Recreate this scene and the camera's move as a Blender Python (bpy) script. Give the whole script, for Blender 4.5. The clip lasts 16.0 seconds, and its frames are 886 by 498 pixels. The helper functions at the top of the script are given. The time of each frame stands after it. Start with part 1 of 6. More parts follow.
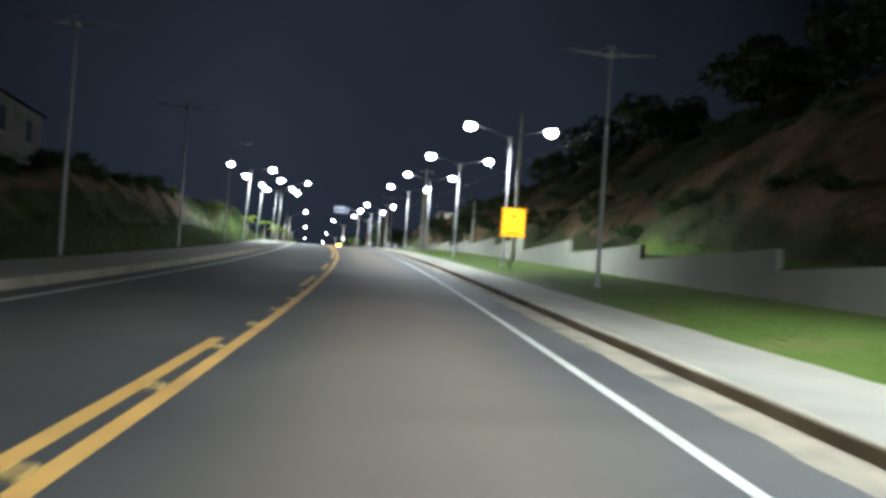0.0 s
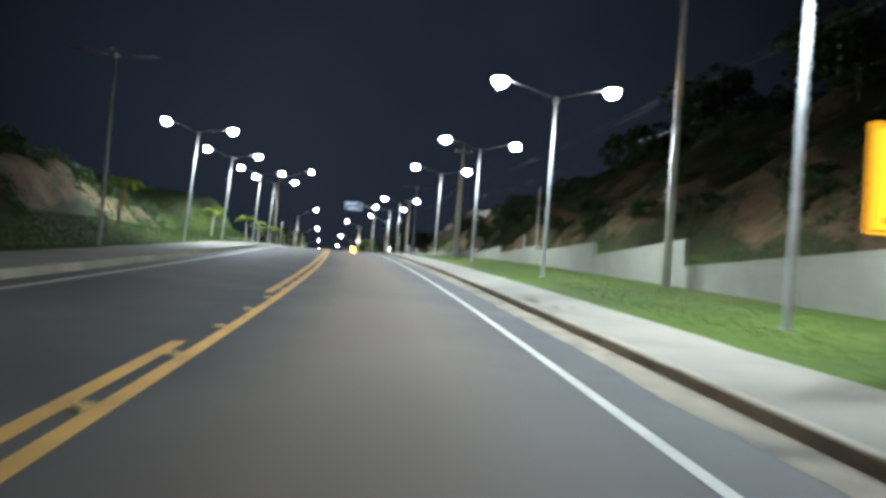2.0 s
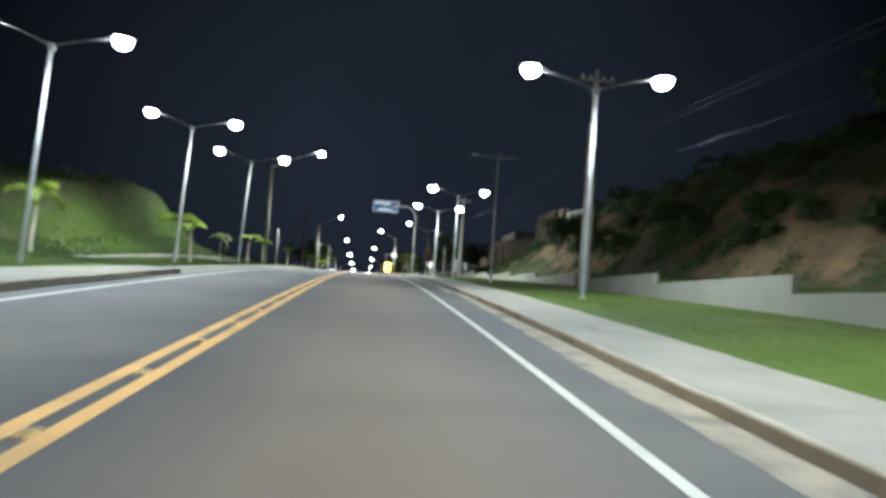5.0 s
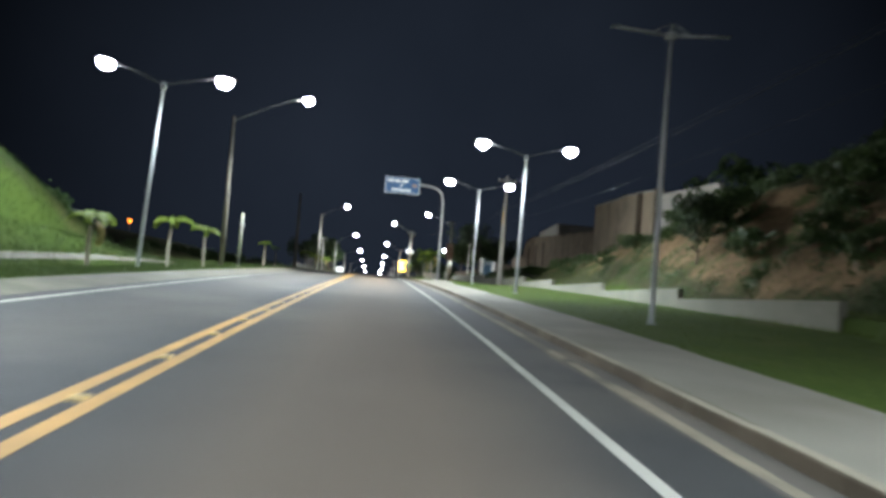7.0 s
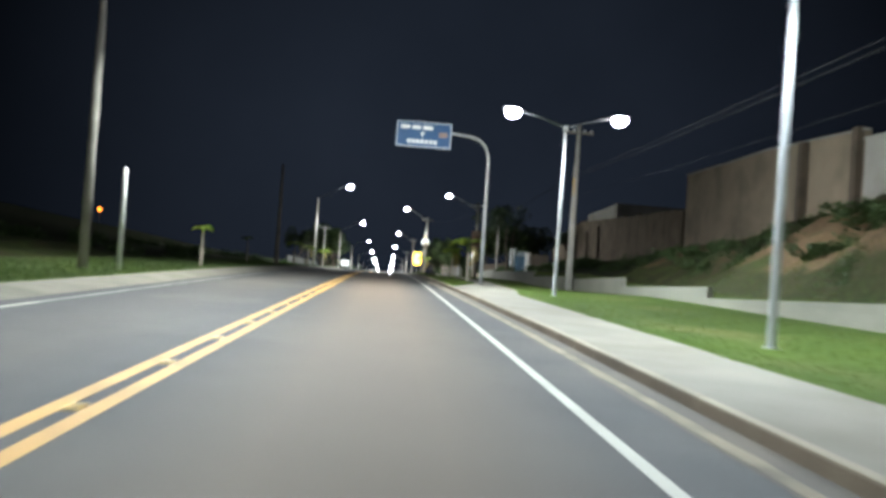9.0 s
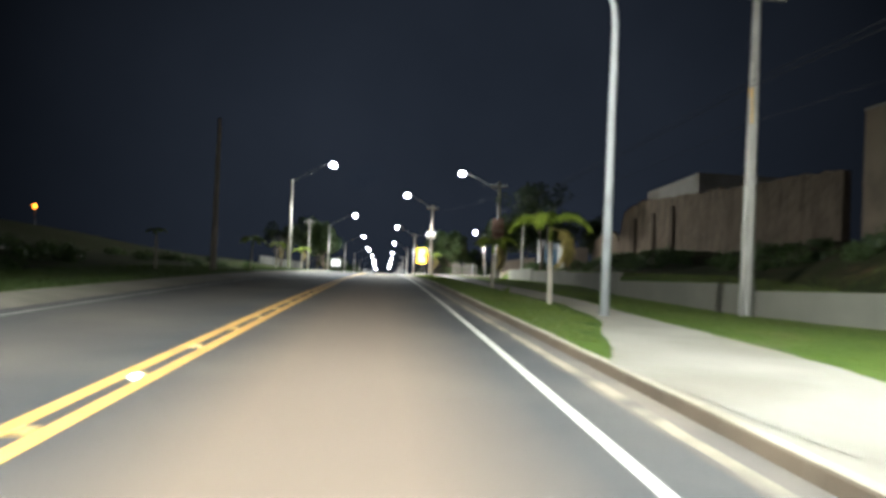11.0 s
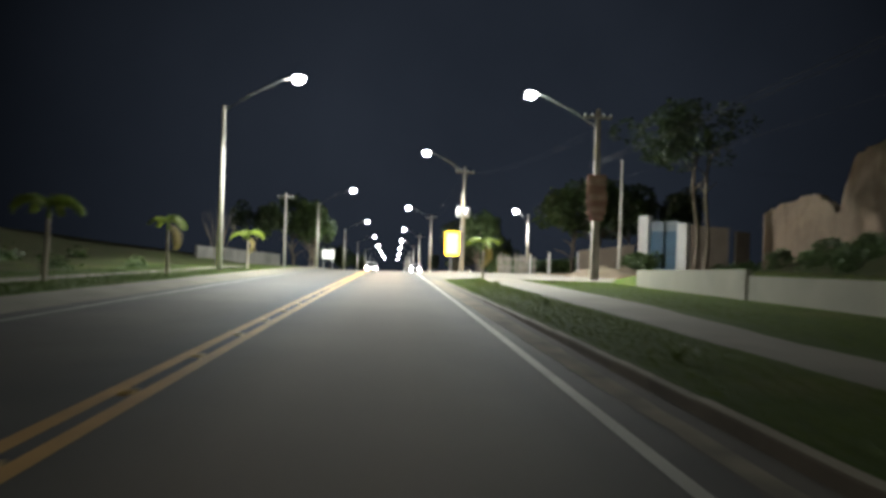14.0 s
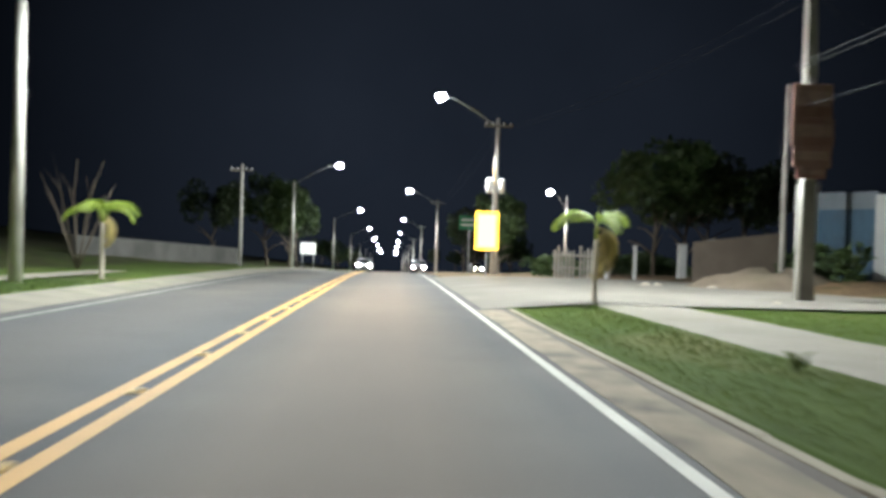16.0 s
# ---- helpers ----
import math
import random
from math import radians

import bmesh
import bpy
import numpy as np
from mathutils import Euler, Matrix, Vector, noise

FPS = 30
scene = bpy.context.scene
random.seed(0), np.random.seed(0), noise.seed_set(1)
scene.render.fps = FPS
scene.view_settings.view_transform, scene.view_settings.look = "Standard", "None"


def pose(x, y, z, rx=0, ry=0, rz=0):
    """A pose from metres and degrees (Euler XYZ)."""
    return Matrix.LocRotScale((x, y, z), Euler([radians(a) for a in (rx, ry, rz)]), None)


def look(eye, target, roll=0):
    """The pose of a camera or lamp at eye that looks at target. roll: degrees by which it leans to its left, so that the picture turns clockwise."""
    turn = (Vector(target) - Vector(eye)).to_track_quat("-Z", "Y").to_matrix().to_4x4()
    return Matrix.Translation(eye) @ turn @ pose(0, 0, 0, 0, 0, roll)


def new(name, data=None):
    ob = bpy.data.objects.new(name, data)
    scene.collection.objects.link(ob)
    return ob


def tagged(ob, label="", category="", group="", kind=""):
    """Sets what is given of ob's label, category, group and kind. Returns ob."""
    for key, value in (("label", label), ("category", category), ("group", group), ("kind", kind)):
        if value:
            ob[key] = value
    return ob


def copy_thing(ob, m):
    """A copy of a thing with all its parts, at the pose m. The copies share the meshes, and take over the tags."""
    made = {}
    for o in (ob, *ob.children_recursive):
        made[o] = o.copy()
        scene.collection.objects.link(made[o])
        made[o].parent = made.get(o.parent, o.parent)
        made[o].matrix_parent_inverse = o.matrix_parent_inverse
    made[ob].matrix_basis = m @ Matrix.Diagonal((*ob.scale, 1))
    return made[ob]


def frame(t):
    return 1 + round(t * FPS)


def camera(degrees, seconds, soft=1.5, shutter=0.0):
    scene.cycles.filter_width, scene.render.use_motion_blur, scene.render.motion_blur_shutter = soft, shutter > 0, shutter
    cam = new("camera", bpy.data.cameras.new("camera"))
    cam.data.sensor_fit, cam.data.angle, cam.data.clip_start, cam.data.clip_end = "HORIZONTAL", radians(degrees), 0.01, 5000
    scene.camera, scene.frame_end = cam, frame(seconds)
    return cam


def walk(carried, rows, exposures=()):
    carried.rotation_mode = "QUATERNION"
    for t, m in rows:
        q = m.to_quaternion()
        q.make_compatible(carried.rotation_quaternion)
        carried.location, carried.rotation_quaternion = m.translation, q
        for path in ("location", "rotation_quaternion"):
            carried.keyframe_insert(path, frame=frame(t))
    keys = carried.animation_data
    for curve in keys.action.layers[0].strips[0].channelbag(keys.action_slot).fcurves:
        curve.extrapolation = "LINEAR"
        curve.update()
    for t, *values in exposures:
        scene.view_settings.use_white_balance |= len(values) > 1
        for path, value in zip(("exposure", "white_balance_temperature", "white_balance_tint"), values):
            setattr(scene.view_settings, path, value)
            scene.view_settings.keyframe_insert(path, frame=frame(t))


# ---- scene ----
cam = camera(64.0, 16.0, soft=3.6, shutter=0.6)
PATH = [
    (0, (-1.507, 14.409, 1.513), (-2.039, 34.397, 1.967), 3.71),
    (0.5, (-2.116, 20.074, 1.665), (-2.849, 40.055, 2.151), 3.91),
    (1, (-2.741, 25.711, 1.830), (-3.620, 45.684, 2.367), 3.73),
    (1.5, (-3.419, 31.297, 2.005), (-4.400, 51.266, 2.516), 3.95),
    (2, (-4.111, 36.882, 2.190), (-5.203, 56.846, 2.707), 4.29),
    (2.5, (-4.854, 42.384, 2.382), (-6.115, 62.336, 2.931), 4.16),
    (3, (-5.675, 47.745, 2.576), (-7.108, 67.683, 3.256), 4.14),
    (3.5, (-6.565, 52.955, 2.765), (-8.174, 72.877, 3.499), 3.88),
    (4, (-7.478, 58.125, 2.953), (-9.348, 78.023, 3.726), 3.85),
    (4.1, (-7.661, 59.160, 2.991), (-9.520, 79.057, 3.787), 3.74),
    (4.7, (-8.795, 65.386, 3.216), (-10.843, 85.265, 4.008), 3.88),
    (5.3, (-9.989, 71.617, 3.438), (-12.225, 91.476, 4.226), 4.01),
    (5.9, (-11.222, 77.805, 3.650), (-13.554, 97.655, 4.395), 4.15),
    (6.5, (-12.454, 83.907, 3.840), (-14.818, 103.756, 4.511), 4.28),
    (7, (-13.495, 88.939, 3.977), (-16.007, 108.770, 4.640), 4.55),
    (7.5, (-14.536, 93.858, 4.090), (-17.171, 113.674, 4.713), 4.57),
    (8, (-15.562, 98.718, 4.179), (-18.292, 118.524, 4.718), 4.17),
    (8.5, (-16.606, 103.578, 4.245), (-19.289, 123.392, 4.704), 4.20),
    (9, (-17.661, 108.497, 4.294), (-20.461, 128.296, 4.667), 3.96),
    (9.1, (-17.876, 109.482, 4.302), (-20.672, 129.282, 4.681), 3.97),
    (9.7, (-19.124, 115.411, 4.345), (-21.915, 135.212, 4.663), 3.49),
    (10.3, (-20.381, 121.347, 4.376), (-23.161, 141.151, 4.653), 3.01),
    (10.9, (-21.645, 127.291, 4.402), (-24.408, 147.098, 4.655), 2.53),
    (11.5, (-22.915, 133.243, 4.424), (-25.661, 153.052, 4.650), 2.06),
    (12, (-24.036, 138.193, 4.433), (-26.874, 157.990, 4.560), 1.61),
    (12.5, (-25.118, 143.118, 4.429), (-28.069, 162.899, 4.516), 1.49),
    (13, (-26.270, 148.011, 4.411), (-29.149, 167.803, 4.445), 1.79),
    (13.5, (-27.414, 152.956, 4.381), (-30.345, 172.740, 4.353), 1.92),
    (14, (-28.530, 157.979, 4.340), (-31.502, 177.757, 4.258), 1.90),
    (14.5, (-29.624, 163.031, 4.288), (-32.540, 182.817, 4.172), 1.80),
    (15, (-30.763, 167.970, 4.226), (-33.641, 187.761, 4.060), 1.89),
    (15.5, (-31.836, 172.718, 4.158), (-34.724, 192.507, 3.915), 1.83),
    (16, (-32.889, 177.322, 4.084), (-35.781, 197.110, 3.828), 1.79),
]
EXPOSURES = [(0.0, 0.85, 6300, 10), (1.0, 0.9, 6250, 10), (2.0, 0.65, 6200, 10), (3.5, 0.3, 6150, 10), (7.0, 0.45, 6250, 10), (9.0, 0.35, 6250, 10), (11.5, 0.75, 6700, 10), (12.5, 0.9, 7100, 10), (13.5, 0.75, 7000, 10), (14.3, 0.55, 6650, 10), (15.0, 0.4, 6400, 10), (16.0, 0.2, 6300, 10)]
walk(cam, [(t, look(eye, target, roll)) for t, eye, target, roll in PATH], EXPOSURES)

# ---- night sky and light ----
world = bpy.data.worlds.new("night_sky")
scene.world = world
world.use_nodes = True
wn = world.node_tree.nodes
wl = world.node_tree.links
bg = wn["Background"]
w_noise = wn.new("ShaderNodeTexNoise")
w_noise.inputs["Scale"].default_value = 3.0
w_noise.inputs["Detail"].default_value = 4.0
w_ramp = wn.new("ShaderNodeValToRGB")
w_ramp.color_ramp.elements[0].color = (0.0066, 0.0092, 0.0145, 1)
w_ramp.color_ramp.elements[1].color = (0.0158, 0.0207, 0.0308, 1)
w_coord = wn.new("ShaderNodeTexCoord")
wl.new(w_coord.outputs["Generated"], w_noise.inputs["Vector"])
wl.new(w_noise.outputs["Fac"], w_ramp.inputs["Fac"])
w_sep = wn.new("ShaderNodeSeparateXYZ")
w_high = wn.new("ShaderNodeMapRange")
w_high.inputs["From Max"].default_value, w_high.inputs["To Min"].default_value, w_high.inputs["To Max"].default_value = 0.6, 1.0, 0.85
w_mul = wn.new("ShaderNodeVectorMath")
w_mul.operation = "SCALE"
wl.new(w_coord.outputs["Generated"], w_sep.inputs["Vector"])
wl.new(w_sep.outputs["Z"], w_high.inputs["Value"])
wl.new(w_ramp.outputs["Color"], w_mul.inputs[0])
w_ahead = wn.new("ShaderNodeVectorMath")
w_ahead.operation = "DOT_PRODUCT"
w_ahead.inputs[1].default_value = (-0.13, 0.985, 0.1)
w_glow = wn.new("ShaderNodeMapRange")
w_glow.inputs["From Min"].default_value, w_glow.inputs["From Max"].default_value = 0.82, 1.0
w_glow.inputs["To Min"].default_value, w_glow.inputs["To Max"].default_value = 0.16, 1.0
w_both = wn.new("ShaderNodeMath")
w_both.operation = "MULTIPLY"
wl.new(w_coord.outputs["Generated"], w_ahead.inputs[0])
wl.new(w_ahead.outputs["Value"], w_glow.inputs["Value"])
wl.new(w_high.outputs["Result"], w_both.inputs[0])
wl.new(w_glow.outputs["Result"], w_both.inputs[1])
wl.new(w_both.outputs[0], w_mul.inputs["Scale"])
wl.new(w_mul.outputs["Vector"], bg.inputs["Color"])
bg.inputs["Strength"].default_value = 1.0

LAMP_WATTS = 2250.0          # double-arm lamps, 6.3 m up
TALL_WATTS = 13000.0          # single-arm lamps, 10 m up
LAMP_COLOR = (0.83, 0.97, 1.03)
TALL_COLOR = (0.92, 0.985, 0.97)
GLOW = 140.0


# ---- the road's line: distance along (s), offset to the right (o), height over the road (h) ----
KNOT0, KNOT_STEP = -15.0, 15.0
HEADING = [2.75, 4.27, 5.78, 7.3, 8.88, 10.44, 11.72, 11.93, 12.15, 12.34, 12.45, 12.54, 12.43, 12.45, 12.45]
GRADE = [0.87, 1.16, 1.48, 1.81, 2.07, 2.05, 1.98, 1.43, 0.62, 0.27, 0.19, -0.26, -0.62, -0.94, -0.95, -1.2, -2.3, -2.8, -2.8]
knots_h = KNOT0 + KNOT_STEP * np.arange(len(HEADING))
knots_g = KNOT0 + KNOT_STEP * np.arange(len(GRADE))
S_GRID = np.arange(-115.0, 905.0, 5.0)
_mid = S_GRID[:-1] + 2.5
_psi = np.radians(np.interp(_mid, knots_h, HEADING))
_gra = np.radians(np.interp(_mid, knots_g, GRADE))
_x = np.concatenate([[0], np.cumsum(-np.sin(_psi) * 5)])
_y = np.concatenate([[0], np.cumsum(np.cos(_psi) * 5)])
_z = np.concatenate([[0], np.cumsum(_gra * 5)])
_i0 = int(np.argmin(abs(S_GRID)))
_x, _y, _z = _x - _x[_i0], _y - _y[_i0], _z - _z[_i0]


def heading(s):
    return math.radians(float(np.interp(s, knots_h, HEADING)))


def grade(s):
    return math.radians(float(np.interp(s, knots_g, GRADE)))


def at(s, o, h=0.0):
    p = heading(s)
    return Vector((float(np.interp(s, S_GRID, _x)) + o * math.cos(p), float(np.interp(s, S_GRID, _y)) + o * math.sin(p), float(np.interp(s, S_GRID, _z)) + h))


def at_many(s, o, h):
    p = np.radians(np.interp(s, knots_h, HEADING))
    return np.stack([np.interp(s, S_GRID, _x) + o * np.cos(p), np.interp(s, S_GRID, _y) + o * np.sin(p), np.interp(s, S_GRID, _z) + h], -1)


def place(s, o, h=0.0, turn=0.0, scale=1.0):
    """A pose upright on the road's line, its +y along the road."""
    return Matrix.LocRotScale(at(s, o, h), Euler((0, 0, heading(s) + radians(turn))), (scale, scale, scale))


def bump01(a):
    a = np.clip(a, 0, 1)
    return a * a * (3 - 2 * a)


CREST_S = [-115, 42, 55, 72, 80, 86, 96, 104, 112, 117, 122, 128, 140]
CREST_H = [2.8, 2.9, 3.2, 3.0, 2.2, 1.6, 1.8, 3.2, 4.3, 4.3, 2.7, 0.5, 0.35]


def kerb_line(s):
    return np.interp(s, [122, 146], [2.85, 2.50])


def rough(s, o, size, seed=0.0):
    """Cheap smooth noise in -1..1."""
    a = np.sin(s / size * 1.7 + seed) + np.sin(o / size * 2.1 + seed * 2.3 + s / size * 0.6) + np.sin((s - o) / size * 0.9 + seed * 0.7)
    return a / 3.0


def terrain(s, o):
    """Height of the ground over the road's line."""
    s, o = np.asarray(s, float), np.asarray(o, float)
    h = np.full(np.broadcast(s, o).shape, 0.15)
    k = kerb_line(s)
    h = np.where((o > -6.35) & (o < k + 0.09), -0.10, h)
    # right side: verge, terrace behind the retaining wall, cut hillside
    verge = 0.13 + (np.interp(s, [138, 150, 162, 168, 190], [0.24, -0.15, -0.12, 0.1, 0.1]) - 0.13) * np.clip((o - 5.8) / 5.0, 0, 1) - 0.08 * bump01((s - 162) / 24) * np.clip((4.0 - o) / 0.9, 0, 1)
    verge = verge + 0.16 * bump01((o - 4.6) / 1.2) * (1 - 0.35 * bump01((o - 7.0) / 3.0)) * bump01((96 - s) / 14)
    verge = verge - 0.05 * np.clip((4.9 - o) / 0.8, 0, 1) * bump01((139 - s) / 3)
    right = np.where(o >= k + 0.09, verge, h)
    terr = np.interp(s, [-115, 40, 67, 95, 113, 145, 158, 190, 197], [1.15, 1.15, 1.05, 0.75, 0.5, 0.5, 0.75, 0.75, 0.12])
    step = np.interp(s, [-115, 103.4, 104.4, 150.1, 150.9, 197], [10.08, 10.08, 10.8, 10.8, 11.08, 11.08])
    right = np.where(o > step, terr + 0.05 * np.clip(o - step, 0, 4), right)
    toe = np.interp(s, [-115, 30, 60, 90, 120, 145, 165, 192, 200], [14.0, 13.5, 13.0, 13.2, 12.0, 13.0, 15.0, 16.0, 40.0]) + 0.9 * rough(s, 0, 7)
    slope = np.interp(s, [-115, 90, 115, 128, 145, 165, 190, 200], [0.95, 0.95, 1.05, 0.85, 0.5, 0.3, 0.3, 0.05])
    top = np.interp(s, [-115, 20, 70, 95, 116, 127, 150, 165, 195, 205, 300], [17.0, 17.0, 15.0, 12.0, 10.5, 6.0, 4.2, 2.2, 1.9, 0.6, 0.6])
    rise = np.clip((o - toe) * slope, 0, None)
    rise = top * (1 - np.exp(-rise / np.maximum(top, 0.1) * 1.25))
    rise = rise * (1 + 0.16 * rough(s, o, 4.0, 1.0) + 0.10 * rough(s, o * 0.3, 1.9, 6.0)) + np.clip(rise, 0, 1) * (0.45 * rough(s, o, 1.6, 2.0) + 0.25 * rough(s * 1.3, o, 0.75, 9.0))
    far = np.clip(o - 42, 0, None) * np.interp(s, [120, 200], [0.22, 0.05])
    right = np.where(o > toe, right + rise + far, right)
    right = np.where((s > 195.0) & (s < 214.5) & (o > k - 0.3) & (o < 41), np.minimum(right, np.where(o < 4.2, -0.08, 0.08)) + 0.5 * bump01((o - 12.5) / 4.5) * bump01((s - 198) / 5), right)
    # left side: footway, cut slope, grass mound, open ground
    d = -o
    c = np.interp(s, CREST_S, CREST_H) + 0.25 * rough(s, 0, 5, 3.0)
    left = np.where(d > 6.35, np.where(s > 93.5, np.interp(d, [6.15, 7.1], [-0.06, 0.13]), 0.13), h)
    foot = np.interp(s, [60, 90, 130], [9.3, 9.2, 9.6])
    u = np.clip((d - foot) / (12.0 - foot), 0, 1)
    v = bump01((d - 12.0) / 2.4)
    left = left + np.where(d > foot, 0.28 * c * u, 0) + np.where(d > 12.0, 0.72 * c * v, 0)
    face = np.clip((d - 12.2) / 0.8, 0, 1) * np.clip((15.2 - d) / 0.8, 0, 1) * np.clip((92 - s) / 6, 0, 1)
    left = left + face * (0.34 * rough(s, o * 0.35, 1.1, 4.0) + 0.22 * rough(s * 1.3, o * 0.5, 0.55, 1.0))
    left = left + np.where(d > 14.4, 0.07 * (d - 14.4) + 0.25 * rough(s, o, 6, 5.0), 0)
    back = np.clip(d - 22, 0, None) * np.interp(s, [100, 150, 200, 240], [0.12, 0.16, 0.12, 0.04])
    left = left + 9.0 * (1 - np.exp(-back / 9.0))
    return np.where(o > 0, right, left)


# ---- building helpers ----
def mesh_of(bm, name):
    me = bpy.data.meshes.new(name)
    bm.normal_update()
    bm.to_mesh(me)
    bm.free()
    return me


def part(name, bm, material, parent=None, label="", smooth=False):
    me = bm if isinstance(bm, bpy.types.Mesh) else mesh_of(bm, name)
    for m in material if isinstance(material, (list, tuple)) else (material,):
        me.materials.append(m)
    if smooth:
        me.polygons.foreach_set("use_smooth", [True] * len(me.polygons))
    ob = new(name, me)
    if parent:
        ob.parent = parent
    if label:
        ob["label"] = label
    return ob


def thing(name, m, label, category, group="", kind=""):
    ob = new(name)
    ob.empty_display_size = 0.2
    ob.matrix_basis = m
    return tagged(ob, label, category, group, kind)


def box(bm, x0, x1, y0, y1, z0, z1, bevel=0.0):
    r = bmesh.ops.create_cube(bm, size=1.0, matrix=Matrix.Translation(((x0 + x1) / 2, (y0 + y1) / 2, (z0 + z1) / 2)) @ Matrix.Diagonal((x1 - x0, y1 - y0, z1 - z0, 1)))
    if bevel:
        es = list({e for v in r["verts"] for e in v.link_edges})
        bmesh.ops.bevel(bm, geom=es, offset=bevel, segments=2, affect="EDGES", profile=0.6)
    return bm


def tube(bm, points, radii, sides=10, cap=True):
    """A round bar through the points."""
    rings = []
    pts = [Vector(p) for p in points]
    for i, p in enumerate(pts):
        t = (pts[min(i + 1, len(pts) - 1)] - pts[max(i - 1, 0)]).normalized()
        a = t.orthogonal().normalized() if abs(t.z) > 0.9 else t.cross(Vector((0, 0, 1))).normalized()
        if abs(t.z) > 0.9:
            a = (Vector((1, 0, 0)) - t * t.x).normalized()
        b = t.cross(a)
        r = radii[i] if isinstance(radii, (list, tuple)) else radii
        rings.append([bm.verts.new(p + r * (math.cos(k * math.tau / sides) * a + math.sin(k * math.tau / sides) * b)) for k in range(sides)])
    for q0, q1 in zip(rings, rings[1:]):
        for k in range(sides):
            f = bm.faces.new((q0[k], q0[(k + 1) % sides], q1[(k + 1) % sides], q1[k]))
            f.smooth = True
    if cap:
        bm.faces.new(list(reversed(rings[0])))
        bm.faces.new(rings[-1])
    return bm


def strip(name, s_list, o0, o1, h0, h1, material, across=1, noise_h=0.0):
    """A sheet along the road between two offsets (numbers or functions of s)."""
    f = lambda a, s: a(s) if callable(a) else a
    n = across + 1
    verts = []
    for s in s_list:
        for j in range(n):
            u = j / across
            o = f(o0, s) * (1 - u) + f(o1, s) * u
            verts.append(at(s, o, f(h0, s) * (1 - u) + f(h1, s) * u + noise_h * noise.noise((s * 0.3, o * 0.5, 0))))
    faces = [(i * n + j, i * n + j + 1, (i + 1) * n + j + 1, (i + 1) * n + j) for i in range(len(s_list) - 1) for j in range(across)]
    me = bpy.data.meshes.new(name)
    me.from_pydata(verts, [], faces)
    me.materials.append(material)
    return new(name, me)


# ---- materials ----
def material(name, color, rough=0.8, color2=None, scale=3.0, fine=60.0, bump=0.15, metal=0.0, spec=0.4, stain=None, stain_scale=0.6, stain_amount=0.5, vary=0.0, streak=1.0):
    m = bpy.data.materials.new(name)
    m.use_nodes = True
    n, l = m.node_tree.nodes, m.node_tree.links
    p = n["Principled BSDF"]
    p.inputs["Roughness"].default_value = rough
    p.inputs["Metallic"].default_value = metal
    p.inputs["Specular IOR Level"].default_value = spec
    geo = n.new("ShaderNodeNewGeometry")
    big, small = n.new("ShaderNodeTexNoise"), n.new("ShaderNodeTexNoise")
    big.inputs["Scale"].default_value, small.inputs["Scale"].default_value = scale, fine
    big.inputs["Detail"].default_value, small.inputs["Detail"].default_value = 5.0, 3.0
    for t in (big, small):
        l.new(geo.outputs["Position"], t.inputs["Vector"])
    mix = n.new("ShaderNodeMix")
    mix.data_type = "RGBA"
    c2 = color2 or tuple(c * 0.7 for c in color)
    mix.inputs["A"].default_value, mix.inputs["B"].default_value = (*color, 1), (*c2, 1)
    add = n.new("ShaderNodeMath")
    add.operation = "MULTIPLY_ADD"
    add.inputs[1].default_value, add.inputs[2].default_value = 0.5, 0.0
    l.new(small.outputs["Fac"], add.inputs[0])
    add2 = n.new("ShaderNodeMath")
    add2.operation = "ADD"
    l.new(big.outputs["Fac"], add2.inputs[0])
    l.new(add.outputs[0], add2.inputs[1])
    spread = n.new("ShaderNodeMapRange")
    spread.inputs["From Min"].default_value, spread.inputs["From Max"].default_value = 0.5, 1.0
    l.new(add2.outputs[0], spread.inputs["Value"])
    l.new(spread.outputs["Result"], mix.inputs["Factor"])
    out = mix.outputs["Result"]
    if stain:
        st = n.new("ShaderNodeTexNoise")
        st.inputs["Scale"].default_value, st.inputs["Detail"].default_value = stain_scale, 6.0
        if streak < 1:
            mp = n.new("ShaderNodeMapping")
            mp.inputs["Scale"].default_value = (3.0, 3.0, streak * 3)
            l.new(geo.outputs["Position"], mp.inputs["Vector"])
            l.new(mp.outputs["Vector"], st.inputs["Vector"])
        else:
            l.new(geo.outputs["Position"], st.inputs["Vector"])
        sr = n.new("ShaderNodeMapRange")
        sr.inputs["From Min"].default_value, sr.inputs["From Max"].default_value, sr.inputs["To Max"].default_value = 0.48, 0.68, stain_amount
        l.new(st.outputs["Fac"], sr.inputs["Value"])
        mx = n.new("ShaderNodeMix")
        mx.data_type = "RGBA"
        mx.inputs["B"].default_value = (*stain, 1)
        l.new(out, mx.inputs["A"])
        l.new(sr.outputs["Result"], mx.inputs["Factor"])
        out = mx.outputs["Result"]
    if vary:
        info, hsv = n.new("ShaderNodeObjectInfo"), n.new("ShaderNodeHueSaturation")
        mr = n.new("ShaderNodeMapRange")
        mr.inputs["To Min"].default_value, mr.inputs["To Max"].default_value = 1 - vary, 1 + vary
        l.new(info.outputs["Random"], mr.inputs["Value"])
        l.new(mr.outputs["Result"], hsv.inputs["Value"])
        l.new(out, hsv.inputs["Color"])
        out = hsv.outputs["Color"]
    l.new(out, p.inputs["Base Color"])
    if bump:
        b = n.new("ShaderNodeBump")
        b.inputs["Strength"].default_value, b.inputs["Distance"].default_value = bump, 0.02
        l.new(add2.outputs[0], b.inputs["Height"])
        l.new(b.outputs["Normal"], p.inputs["Normal"])
    return m


